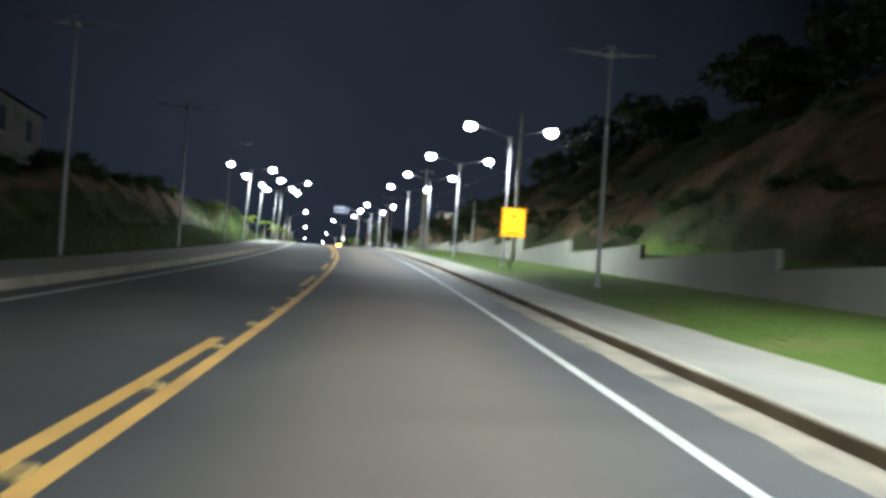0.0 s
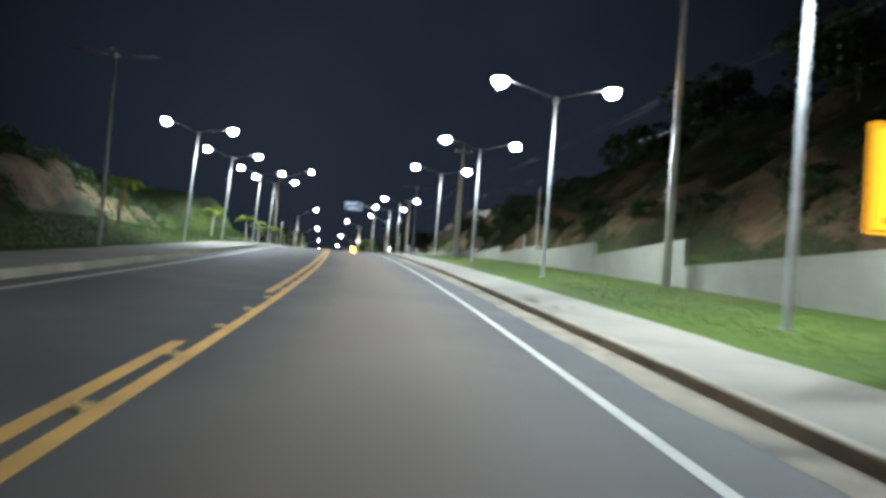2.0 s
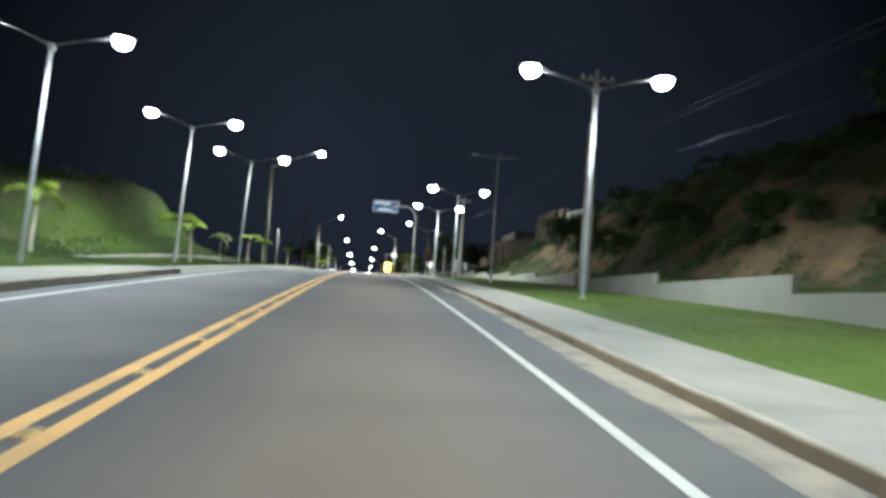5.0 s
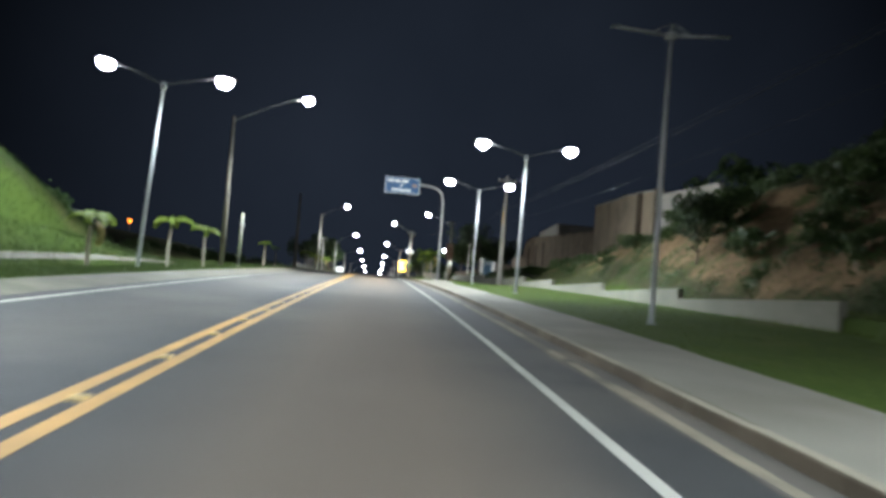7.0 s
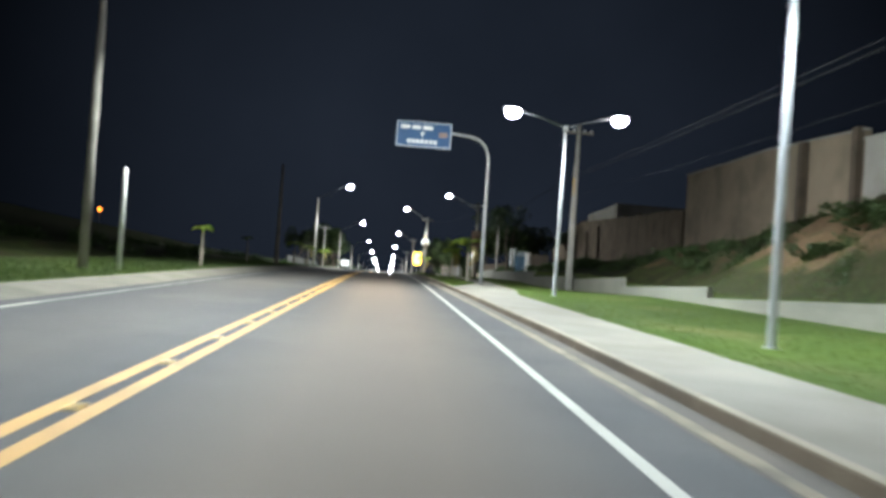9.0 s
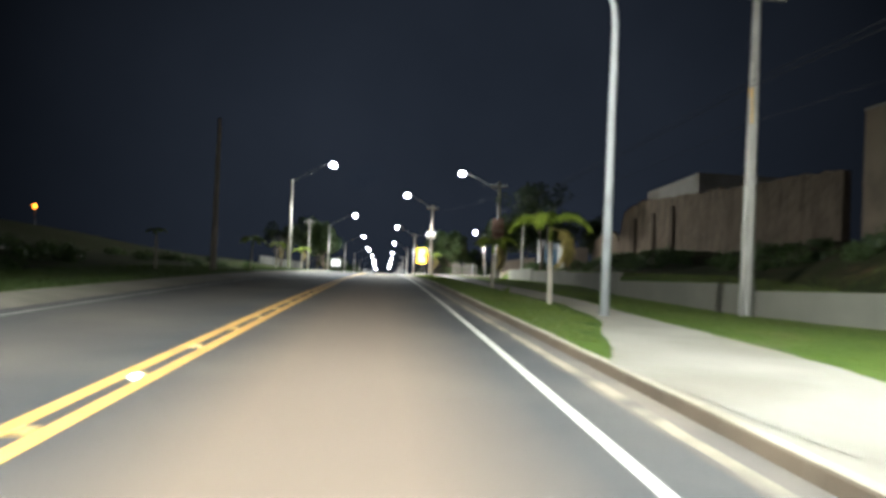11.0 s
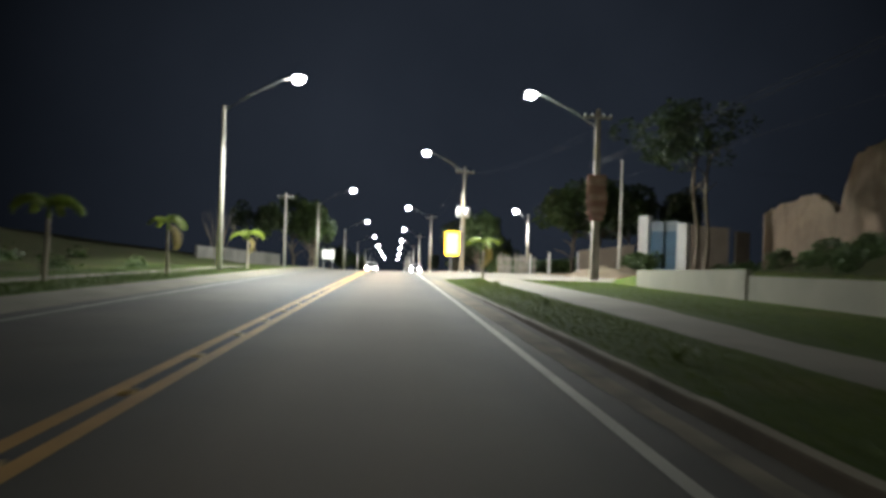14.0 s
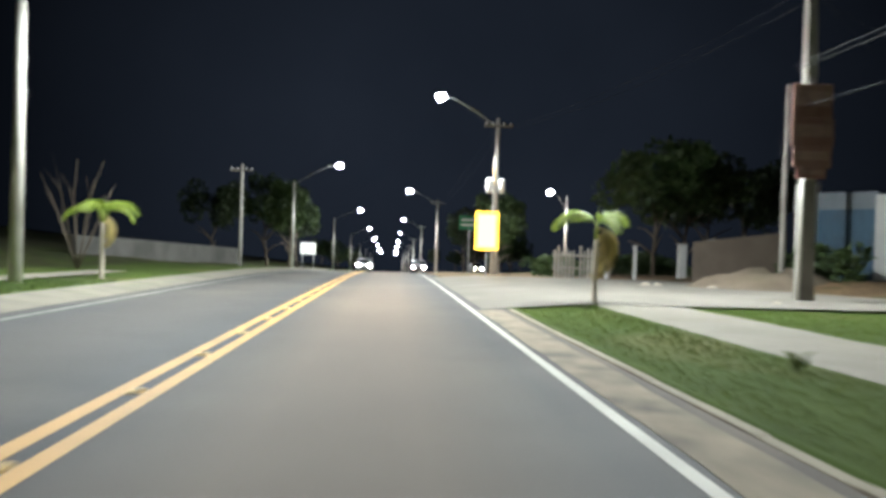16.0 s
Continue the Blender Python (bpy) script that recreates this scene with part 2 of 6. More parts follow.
def leaf_material(name, color, color2):
    """Leaves: each leaf a little different, some light passing through."""
    m = bpy.data.materials.new(name)
    m.use_nodes = True
    n, l = m.node_tree.nodes, m.node_tree.links
    p = n["Principled BSDF"]
    p.inputs["Roughness"].default_value = 0.55
    geo, mix = n.new("ShaderNodeNewGeometry"), n.new("ShaderNodeMix")
    mix.data_type = "RGBA"
    mix.inputs["A"].default_value, mix.inputs["B"].default_value = (*color, 1), (*color2, 1)
    l.new(geo.outputs["Random Per Island"], mix.inputs["Factor"])
    l.new(mix.outputs["Result"], p.inputs["Base Color"])
    tr, ms = n.new("ShaderNodeBsdfTranslucent"), n.new("ShaderNodeMixShader")
    l.new(mix.outputs["Result"], tr.inputs["Color"])
    ms.inputs["Fac"].default_value = 0.3
    l.new(p.outputs["BSDF"], ms.inputs[1])
    l.new(tr.outputs["BSDF"], ms.inputs[2])
    l.new(ms.outputs["Shader"], n["Material Output"].inputs["Surface"])
    return m


def glowing(name, color, strength):
    m = bpy.data.materials.new(name)
    m.use_nodes = True
    n, l = m.node_tree.nodes, m.node_tree.links
    n.remove(n["Principled BSDF"])
    e = n.new("ShaderNodeEmission")
    e.inputs["Color"].default_value, e.inputs["Strength"].default_value = (*color, 1), strength
    l.new(e.outputs["Emission"], n["Material Output"].inputs["Surface"])
    return m


ASPHALT = material("asphalt", (0.048, 0.047, 0.045), 0.78, (0.036, 0.035, 0.034), 1.2, 140.0, 0.3, spec=0.35, stain=(0.10, 0.088, 0.072), stain_scale=0.25, stain_amount=0.55)


def add_headlight_tint(m, tone):
    """A warm tan tone, standing in for headlight glow, where the road mesh's own mask is high."""
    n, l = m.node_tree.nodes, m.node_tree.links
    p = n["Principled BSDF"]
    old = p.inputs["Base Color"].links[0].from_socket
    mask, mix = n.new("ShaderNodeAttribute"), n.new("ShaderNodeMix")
    mask.attribute_name, mix.data_type = "headlight_tint", "RGBA"
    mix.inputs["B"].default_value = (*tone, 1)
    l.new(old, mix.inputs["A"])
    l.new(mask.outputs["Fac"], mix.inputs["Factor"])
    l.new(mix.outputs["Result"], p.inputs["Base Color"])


add_headlight_tint(ASPHALT, (0.165, 0.120, 0.084))
GUTTER = material("sandy_gutter", (0.255, 0.212, 0.152), 0.95, (0.16, 0.132, 0.096), 4.0, 70.0, 0.3, stain=(0.072, 0.064, 0.054), stain_scale=1.5, stain_amount=0.85)
GUTTER_SOIL = material("dusty_asphalt_gutter", (0.10, 0.085, 0.068), 0.9, (0.07, 0.062, 0.052), 1.5, 70.0, 0.2, stain=(0.16, 0.125, 0.09), stain_scale=0.5, stain_amount=0.5)
KERB = material("dusty_kerb_concrete", (0.35, 0.265, 0.175), 0.9, (0.24, 0.18, 0.115), 1.3, 50.0, 0.3, stain=(0.15, 0.105, 0.065), stain_scale=0.7, stain_amount=0.6, vary=0.15)
PAVING = material("footway_concrete", (0.208, 0.188, 0.150), 0.9, (0.152, 0.137, 0.107), 0.8, 60.0, 0.25, stain=(0.125, 0.105, 0.076), stain_scale=0.5, stain_amount=0.6)
PALE_PIPE = material("pale_conduit", (0.62, 0.60, 0.54), 0.6, (0.5, 0.48, 0.43), 3.0, 60.0, 0.05)
KERB_TOP = material("kerb_top_concrete", (0.27, 0.235, 0.175), 0.9, (0.19, 0.165, 0.12), 1.3, 50.0, 0.25, stain=(0.14, 0.115, 0.08), stain_scale=0.9, stain_amount=0.5, vary=0.12)
KERB_DARK = material("dark_brown_kerb", (0.135, 0.102, 0.07), 0.92, (0.095, 0.072, 0.05), 1.3, 50.0, 0.3, stain=(0.07, 0.055, 0.038), stain_scale=0.7, stain_amount=0.6, vary=0.15)
VERGE_DUST = material("dusty_verge_soil", (0.17, 0.152, 0.118), 0.95, (0.11, 0.10, 0.078), 1.1, 45.0, 0.35, stain=(0.07, 0.075, 0.04), stain_scale=0.7, stain_amount=0.5)
MUD = material("dried_mud", (0.12, 0.098, 0.07), 0.95, (0.085, 0.07, 0.05), 5.0, 60.0, 0.2)
TAR = material("tar_patch", (0.022, 0.021, 0.02), 0.7, (0.016, 0.016, 0.015), 6.0, 60.0, 0.2)
APRON = material("sandy_apron", (0.17, 0.155, 0.128), 0.92, (0.115, 0.104, 0.085), 0.6, 45.0, 0.3, stain=(0.09, 0.08, 0.062), stain_scale=0.4, stain_amount=0.5)


def ground_material():
    """Grass, bare earth and scrub, blended along ragged borders by two masks of the mesh."""
    m = bpy.data.materials.new("verge_and_hillside")
    m.use_nodes = True
    n, l = m.node_tree.nodes, m.node_tree.links
    p = n["Principled BSDF"]
    p.inputs["Roughness"].default_value, p.inputs["Specular IOR Level"].default_value = 0.95, 0.12
    geo = n.new("ShaderNodeNewGeometry")

    def tex(scale, detail=6.0):
        t = n.new("ShaderNodeTexNoise")
        t.inputs["Scale"].default_value, t.inputs["Detail"].default_value = scale, detail
        l.new(geo.outputs["Position"], t.inputs["Vector"])
        return t.outputs["Fac"]

    def blend(a, b, f):
        x = n.new("ShaderNodeMix")
        x.data_type = "RGBA"
        for key, v in (("A", a), ("B", b)):
            if isinstance(v, tuple):
                x.inputs[key].default_value = (*v, 1)
            else:
                l.new(v, x.inputs[key])
        l.new(f, x.inputs["Factor"])
        return x.outputs["Result"]

    def steep(v, lo, hi):
        r = n.new("ShaderNodeMapRange")
        r.inputs["From Min"].default_value, r.inputs["From Max"].default_value = lo, hi
        l.new(v, r.inputs["Value"])
        return r.outputs["Result"]

    def total(a, b, k=1.0):
        x = n.new("ShaderNodeMath")
        x.operation = "MULTIPLY_ADD"
        l.new(b, x.inputs[0])
        x.inputs[1].default_value = k
        l.new(a, x.inputs[2])
        return x.outputs[0]

    def mask(name):
        a = n.new("ShaderNodeAttribute")
        a.attribute_name = name
        return a.outputs["Fac"]

    ragged = total(tex(0.55), tex(3.0), 0.5)
    grass = blend((0.056, 0.082, 0.013), (0.034, 0.057, 0.009), steep(total(tex(0.7), tex(14.0), 0.6), 0.5, 1.1))
    grass = blend(grass, (0.10, 0.095, 0.035), steep(tex(0.3), 0.54, 0.74))
    earth = blend((0.185, 0.122, 0.068), (0.085, 0.058, 0.034), steep(total(tex(0.6), tex(5.0), 0.7), 0.6, 1.1))
    earth = blend(earth, (0.05, 0.06, 0.02), steep(tex(0.9), 0.54, 0.66))
    scrub = blend((0.022, 0.036, 0.011), (0.055, 0.043, 0.024), steep(total(tex(0.8), tex(6.0), 0.7), 0.6, 1.15))
    c = blend(grass, scrub, steep(total(mask("scrub"), ragged, 0.9), 1.0, 1.3))
    c = blend(c, earth, steep(total(mask("earth"), ragged, 0.9), 1.0, 1.25))
    l.new(c, p.inputs["Base Color"])
    b = n.new("ShaderNodeBump")
    b.inputs["Strength"].default_value, b.inputs["Distance"].default_value = 0.8, 0.05
    lumps = n.new("ShaderNodeMath")
    lumps.operation = "MULTIPLY"
    l.new(tex(2.5), lumps.inputs[0])
    l.new(total(mask("scrub"), mask("earth")), lumps.inputs[1])
    l.new(total(lumps.outputs[0], tex(18.0), 0.3), b.inputs["Height"])
    l.new(b.outputs["Normal"], p.inputs["Normal"])
    return m


GROUND = ground_material()
# Slope blades toned darker than the verge's, standing in for weaker light.
BLADES_ROUGH = leaf_material("rough_grass_blades", (0.032, 0.062, 0.010), (0.062, 0.09, 0.018))
BLADES = leaf_material("grass_blades", (0.055, 0.086, 0.010), (0.095, 0.122, 0.018))
WHITE_LINE = material("worn_white_paint", (0.43, 0.405, 0.35), 0.7, (0.31, 0.29, 0.25), 1.5, 80.0, 0.1, stain=(0.25, 0.23, 0.2), stain_scale=1.4, stain_amount=0.35)
FADED_LINE = material("faded_white_paint", (0.30, 0.29, 0.26), 0.7, (0.12, 0.12, 0.11), 1.5, 60.0, 0.1, stain=(0.09, 0.085, 0.075), stain_scale=0.8, stain_amount=0.6)
YELLOW_LINE = material("worn_yellow_paint", (0.58, 0.32, 0.085), 0.7, (0.42, 0.23, 0.06), 1.5, 80.0, 0.1, stain=(0.16, 0.11, 0.05), stain_scale=1.4, stain_amount=0.35)
STUD = material("yellow_stud_plastic", (0.9, 0.62, 0.2), 0.3, (0.8, 0.5, 0.12), 6.0, 90.0, 0.05)
REFLECTOR = material("stud_reflector", (0.9, 0.75, 0.45), 0.12, (0.8, 0.6, 0.3), 20.0, 90.0, 0.0, metal=0.6)
WALL = material("rendered_block_wall", (0.215, 0.205, 0.163), 0.92, (0.168, 0.16, 0.126), 0.7, 35.0, 0.35, stain=(0.14, 0.14, 0.115), stain_scale=0.5, stain_amount=0.55)
BLOCK = material("weathered_block", (0.222, 0.212, 0.169), 0.92, (0.175, 0.167, 0.132), 0.7, 35.0, 0.3, stain=(0.15, 0.15, 0.12), stain_scale=0.5, stain_amount=0.5, vary=0.03)
STEEL = material("galvanised_steel", (0.45, 0.46, 0.46), 0.6, (0.34, 0.35, 0.35), 3.0, 60.0, 0.05, metal=0.35, stain=(0.2, 0.2, 0.19), stain_scale=0.9, stain_amount=0.5)
DULL_STEEL = material("dull_dark_steel", (0.10, 0.105, 0.11), 0.7, (0.07, 0.073, 0.076), 3.0, 60.0, 0.05, metal=0.2)
CONCRETE = material("pole_concrete", (0.54, 0.52, 0.47), 0.9, (0.42, 0.40, 0.36), 1.5, 45.0, 0.25, stain=(0.16, 0.14, 0.12), stain_scale=0.9, stain_amount=0.4)
DULL_CONCRETE = material("darkened_concrete", (0.23, 0.215, 0.19), 0.92, (0.16, 0.15, 0.13), 1.5, 45.0, 0.3, stain=(0.09, 0.08, 0.07), stain_scale=0.9, stain_amount=0.5)
HOUSING = material("lamp_housing", (0.13, 0.135, 0.14), 0.55, (0.1, 0.1, 0.105), 6.0, 60.0, 0.02, metal=0.3)
LENS_OFF = material("unlit_lamp_glass", (0.5, 0.52, 0.52), 0.15, (0.45, 0.46, 0.46), 6.0, 60.0, 0.0)
LENS_ON = glowing("lit_lamp_glass", (0.92, 0.96, 1.0), GLOW)
SODIUM = glowing("sodium_lamp_glass", (1.0, 0.24, 0.02), 5.0)
# Emission on sign sheets stands in for headlights they throw back; no lamps inside.
SIGN_RETRO_FAR = glowing("retro_glow_far_sign", (1.0, 0.56, 0.055), 14.0)
SIGN_RETRO_NEAR = glowing("retro_glow_near_sign", (1.0, 0.43, 0.02), 1.45)
SIGN_RETRO_RIM = glowing("retro_glow_sign_rim", (1.0, 0.42, 0.02), 1.6)
HEADLIGHT = glowing("headlight_glass", (1.0, 0.93, 0.8), 900.0)
OLD_TIMBER = material("old_grey_timber", (0.36, 0.32, 0.265), 0.9, (0.22, 0.19, 0.155), 2.5, 40.0, 0.5, stain=(0.12, 0.10, 0.08), stain_scale=0.8, stain_amount=0.5, streak=0.3)
PALM_TRUNK = material("palm_trunk", (0.35, 0.31, 0.245), 0.9, (0.25, 0.215, 0.165), 2.5, 40.0, 0.5)
BARK = material("tree_bark", (0.15, 0.12, 0.09), 0.95, (0.09, 0.07, 0.05), 3.0, 30.0, 0.6)
FROND = leaf_material("palm_leaf", (0.13, 0.19, 0.018), (0.20, 0.25, 0.03))
FROND_DRY = leaf_material("dry_palm_leaf", (0.32, 0.26, 0.08), (0.24, 0.19, 0.07))
LEAF = leaf_material("tree_leaf", (0.035, 0.065, 0.018), (0.065, 0.10, 0.03))
LEAF_DARK = leaf_material("dark_tree_leaf", (0.022, 0.04, 0.014), (0.045, 0.065, 0.024))
SIGN_YELLOW = material("yellow_sign_sheet", (0.97, 0.60, 0.01), 0.4, (0.93, 0.55, 0.01), 2.0, 40.0, 0.0)
SIGN_BLUE = material("blue_sign_sheet", (0.025, 0.085, 0.19), 0.4, (0.022, 0.07, 0.16), 2.0, 40.0, 0.0)
SIGN_WHITE = material("white_sign_sheet", (0.8, 0.8, 0.78), 0.45, (0.7, 0.7, 0.68), 2.0, 40.0, 0.0)
SIGN_BLACK = material("black_sign_paint", (0.03, 0.03, 0.03), 0.5, (0.02, 0.02, 0.02), 2.0, 40.0, 0.0)
SIGN_GREEN = material("green_sign_sheet", (0.03, 0.22, 0.10), 0.4, (0.025, 0.18, 0.08), 2.0, 40.0, 0.0)
FADED_BAND = material("faded_pink_print", (0.30, 0.20, 0.175), 0.85, (0.2, 0.13, 0.115), 3.0, 30.0, 0.1, stain=(0.14, 0.085, 0.07), stain_scale=2.0, stain_amount=0.6)
SIGN_RED = material("faded_red_board", (0.21, 0.105, 0.085), 0.8, (0.14, 0.075, 0.062), 2.0, 30.0, 0.1, stain=(0.27, 0.19, 0.16), stain_scale=1.2, stain_amount=0.4)
CABLE = material("weathered_cable", (0.024, 0.024, 0.026), 0.8, (0.018, 0.018, 0.02), 5.0, 50.0, 0.0)
PLASTER = material("tan_plaster", (0.29, 0.23, 0.165), 0.92, (0.20, 0.16, 0.115), 0.5, 25.0, 0.45, stain=(0.14, 0.11, 0.08), stain_scale=0.45, stain_amount=0.7)
RUIN = material("weathered_brown_masonry", (0.185, 0.14, 0.10), 0.95, (0.115, 0.087, 0.064), 0.7, 12.0, 0.8, streak=0.28, stain=(0.09, 0.07, 0.05), stain_scale=0.5, stain_amount=0.75)
SHADE_BROWN = material("shade_brown_plaster", (0.115, 0.088, 0.064), 0.95, (0.07, 0.055, 0.04), 0.9, 20.0, 0.5, stain=(0.04, 0.033, 0.026), stain_scale=1.2, stain_amount=0.6)
# Even dark tone for the house and the left yard wall.
DARK_PLASTER = material("dark_grey_plaster", (0.11, 0.105, 0.095), 0.95, (0.07, 0.067, 0.06), 0.7, 20.0, 0.4, stain=(0.04, 0.04, 0.035), stain_scale=0.5, stain_amount=0.6)
PLASTER_GREY = material("grey_plaster", (0.33, 0.31, 0.28), 0.92, (0.25, 0.235, 0.21), 0.6, 25.0, 0.3, stain=(0.15, 0.14, 0.12), stain_scale=0.5, stain_amount=0.5)
PLASTER_WHITE = material("white_plaster", (0.56, 0.56, 0.54), 0.9, (0.44, 0.44, 0.42), 0.8, 25.0, 0.2, stain=(0.35, 0.33, 0.3), stain_scale=0.7, stain_amount=0.4)
BRICK = material("rough_brick", (0.15, 0.118, 0.09), 0.92, (0.095, 0.075, 0.058), 0.9, 18.0, 0.5, stain=(0.12, 0.09, 0.07), stain_scale=0.6, stain_amount=0.5)
GATE_PALE = material("weathered_pale_sheet", (0.16, 0.18, 0.20), 0.65, (0.11, 0.13, 0.145), 1.5, 40.0, 0.05, stain=(0.16, 0.15, 0.14), stain_scale=1.0, stain_amount=0.4)
GATE_BLUE = material("blue_gate_paint", (0.045, 0.10, 0.15), 0.6, (0.03, 0.07, 0.11), 1.5, 40.0, 0.05, stain=(0.05, 0.045, 0.04), stain_scale=1.0, stain_amount=0.3)
WOOD = material("pale_fence_wood", (0.30, 0.28, 0.245), 0.85, (0.20, 0.185, 0.16), 2.5, 50.0, 0.3, vary=0.2)
ROOF = material("clay_roof_tile", (0.14, 0.09, 0.07), 0.85, (0.10, 0.065, 0.05), 1.5, 30.0, 0.4)
CAR_PAINT = material("silver_car_paint", (0.45, 0.46, 0.47), 0.3, (0.42, 0.43, 0.44), 2.0, 90.0, 0.0, metal=0.6)
CAR_DARK = material("dark_car_paint", (0.06, 0.065, 0.075), 0.3, (0.05, 0.055, 0.065), 2.0, 90.0, 0.0, metal=0.4)
GLASS = material("dark_car_glass", (0.02, 0.022, 0.025), 0.08, (0.02, 0.02, 0.022), 2.0, 90.0, 0.0, spec=0.6)
RUBBER = material("tyre_rubber", (0.03, 0.03, 0.03), 0.85, (0.02, 0.02, 0.02), 5.0, 60.0, 0.1)
SOIL = material("sandy_soil", (0.17, 0.132, 0.094), 0.95, (0.10, 0.077, 0.054), 1.2, 30.0, 0.6, stain=(0.10, 0.085, 0.05), stain_scale=0.8, stain_amount=0.5)
ROCK = material("loose_stone", (0.32, 0.28, 0.23), 0.9, (0.22, 0.19, 0.15), 3.0, 30.0, 0.4)

# ---- ground, road, footways ----
def build_ground():
    s_near = np.concatenate([np.arange(-30, 30, 1.0), np.arange(30, 150, 0.5), np.arange(150, 200, 1.0)])
    s_list = np.concatenate([np.arange(-110, -30, 10.0), s_near, np.arange(200, 300, 4.0), np.arange(300, 905, 25.0)])
    o_right = np.concatenate([[-6.34, -3.0, 0.0, 2.3], np.arange(2.5, 3.06, 0.04), np.arange(3.5, 10.0, 0.75), [10.07, 10.12, 10.4, 10.79, 10.84, 11.07, 11.12], np.arange(11.6, 30, 0.6), np.arange(30, 60, 3.0), np.arange(60, 400, 40.0)])
    o_left = -np.concatenate([[6.36, 7.0, 8.0], np.arange(8.6, 17, 0.4), np.arange(17, 40, 1.5), np.arange(40, 80, 5.0), np.arange(80, 400, 40.0)])[::-1]
    o_list = np.concatenate([o_left, o_right])
    S, O = np.meshgrid(s_list, o_list, indexing="ij")
    Hh = terrain(S, O)
    P = at_many(S.ravel(), O.ravel(), Hh.ravel())
    n = len(o_list)
    i, j = np.meshgrid(np.arange(len(s_list) - 1), np.arange(n - 1), indexing="ij")
    a = (i * n + j).ravel()
    faces = np.stack([a, a + 1, a + n + 1, a + n], -1)
    me = bpy.data.meshes.new("ground")
    me.from_pydata(P.tolist(), [], faces.tolist())
    me.materials.append(GROUND)
    sv, ov = S.ravel(), O.ravel()
    w = 0.8 * rough(sv, ov, 2.3, 4.0)
    near = np.interp(sv, [46, 56, 66], [-13.7, -13.3, -12.7]) + w * 0.4
    band = lambda x, a, b, soft: np.clip((x - a) / soft + 0.5, 0, 1) * np.clip((b - x) / soft + 0.5, 0, 1)
    earth = band(-ov, -near - 0.1, 14.7 + w, 0.5) * np.clip((90 - sv) / 5, 0, 1)
    earth = earth * np.clip(0.95 + 0.5 * rough(sv, ov, 2.2, 1.5), 0, 1)
    scrub = np.clip((-ov - 16.0 + w) / 1.5, 0, 1) * (1 - band(sv, 97, 127, 3) * np.clip((25 + ov) / 2, 0, 1))
    # Dark scrub tone mixed over left slope and upper mound for fading light.
    scrub = np.maximum(scrub, 0.58 * np.clip((-ov - 10.8 + w) / 1.5, 0, 1) * (1 - 0.8 * band(sv, 84, 130, 5) * np.clip((14.0 + ov) / 1.5, 0, 1)))
    toe_o = np.interp(sv, [-115, 60, 120, 160, 192], [14.0, 13.6, 13.0, 15.0, 16.0])
    scrub = np.maximum(scrub, band(ov, np.interp(sv, [84, 92], [13.2, 11.8]), 60.0, 0.6) * np.clip((204 - sv) / 4, 0, 1))
    scrub = np.maximum(scrub, np.clip((ov - toe_o - np.interp(sv, [84, 92], [0.2, 0.0]) + w) / 1.2, 0, 1) * np.clip((204 - sv) / 4, 0, 1))
    face = band(ov, toe_o + np.interp(sv, [84, 92], [0.5, -0.3]), toe_o + np.interp(sv, [40, 75, 90, 120, 150], [3.6, 3.2, 4.0, 4.5, 4.0]) + 1.5 * w, 1.5) * np.clip(0.78 + 0.6 * rough(sv, ov * 0.3, 5.0, 7.0), 0, 1) * np.clip((155 - sv) / 6, 0, 1)
    face = np.maximum(face, band(ov, toe_o + 0.7, toe_o + 20.0, 1.0) * np.clip(0.22 + 0.75 * rough(sv * 0.5, ov, 3.2, 2.0) + 0.35 * rough(sv, ov, 1.3, 8.0), 0, 0.95) * np.clip((100 - sv) / 15, 0, 1))
    earth = np.maximum(earth, face * np.clip(0.9 + 0.35 * rough(sv, ov, 1.7, 3.0), 0, 1))
    earth = np.maximum(earth, band(ov, 2.0, 60.0, 2.0) * np.clip((sv - 196.5) / 4, 0, 1) * 0.85)
    for key, values in (("earth", earth), ("scrub", scrub)):
        me.attributes.new(key, "FLOAT", "POINT").data.foreach_set("value", values.astype(np.float32))
    me.polygons.foreach_set("use_smooth", [True] * len(me.polygons))
    return tagged(new("ground", me), "grass and bare earth ground with cut slopes beside a road", "ground", kind="structure")


build_ground()
S_ROAD = list(np.arange(-60, 330, 2.0)) + list(np.arange(330, 900, 15.0))
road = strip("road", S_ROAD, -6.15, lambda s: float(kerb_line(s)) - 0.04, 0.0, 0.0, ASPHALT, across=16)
road_o = np.tile(np.linspace(0, 1, 17), len(S_ROAD)) * 8.9 - 6.15
road_s = np.repeat(S_ROAD, 17)
# Right lane carries painted headlight warmth; left lane only a faint worn tone.
headlight_tint = bump01((1.75 - np.abs(road_o)) / 1.3) * (0.62 + 0.18 * rough(road_s, road_o, 9.0, 2.0)) + 0.12 * bump01((1.4 - np.abs(road_o + 3.7)) / 1.0)
road.data.attributes.new("headlight_tint", "FLOAT", "POINT").data.foreach_set("value", np.clip(headlight_tint, 0, 1).astype(np.float32))
tagged(road, "grey asphalt two-lane road, slightly dusty, headlight warmth painted on the lane", "road", kind="structure")
def ragged(base, size, seed):
    return lambda s: float(base(s)) + size * (0.7 * noise.noise((s * 0.45, seed, 0)) + 0.45 * noise.noise((s * 1.9, seed, 3)) + 0.2 * noise.noise((s * 6.1, seed, 5)))


gutter_edge = ragged(lambda s: kerb_line(s) - np.interp(s, [78, 93], [0.44, 0.16]), 0.10, 1.0)
gutter_line = ragged(lambda s: kerb_line(s) - 0.42, 0.07, 1.0)
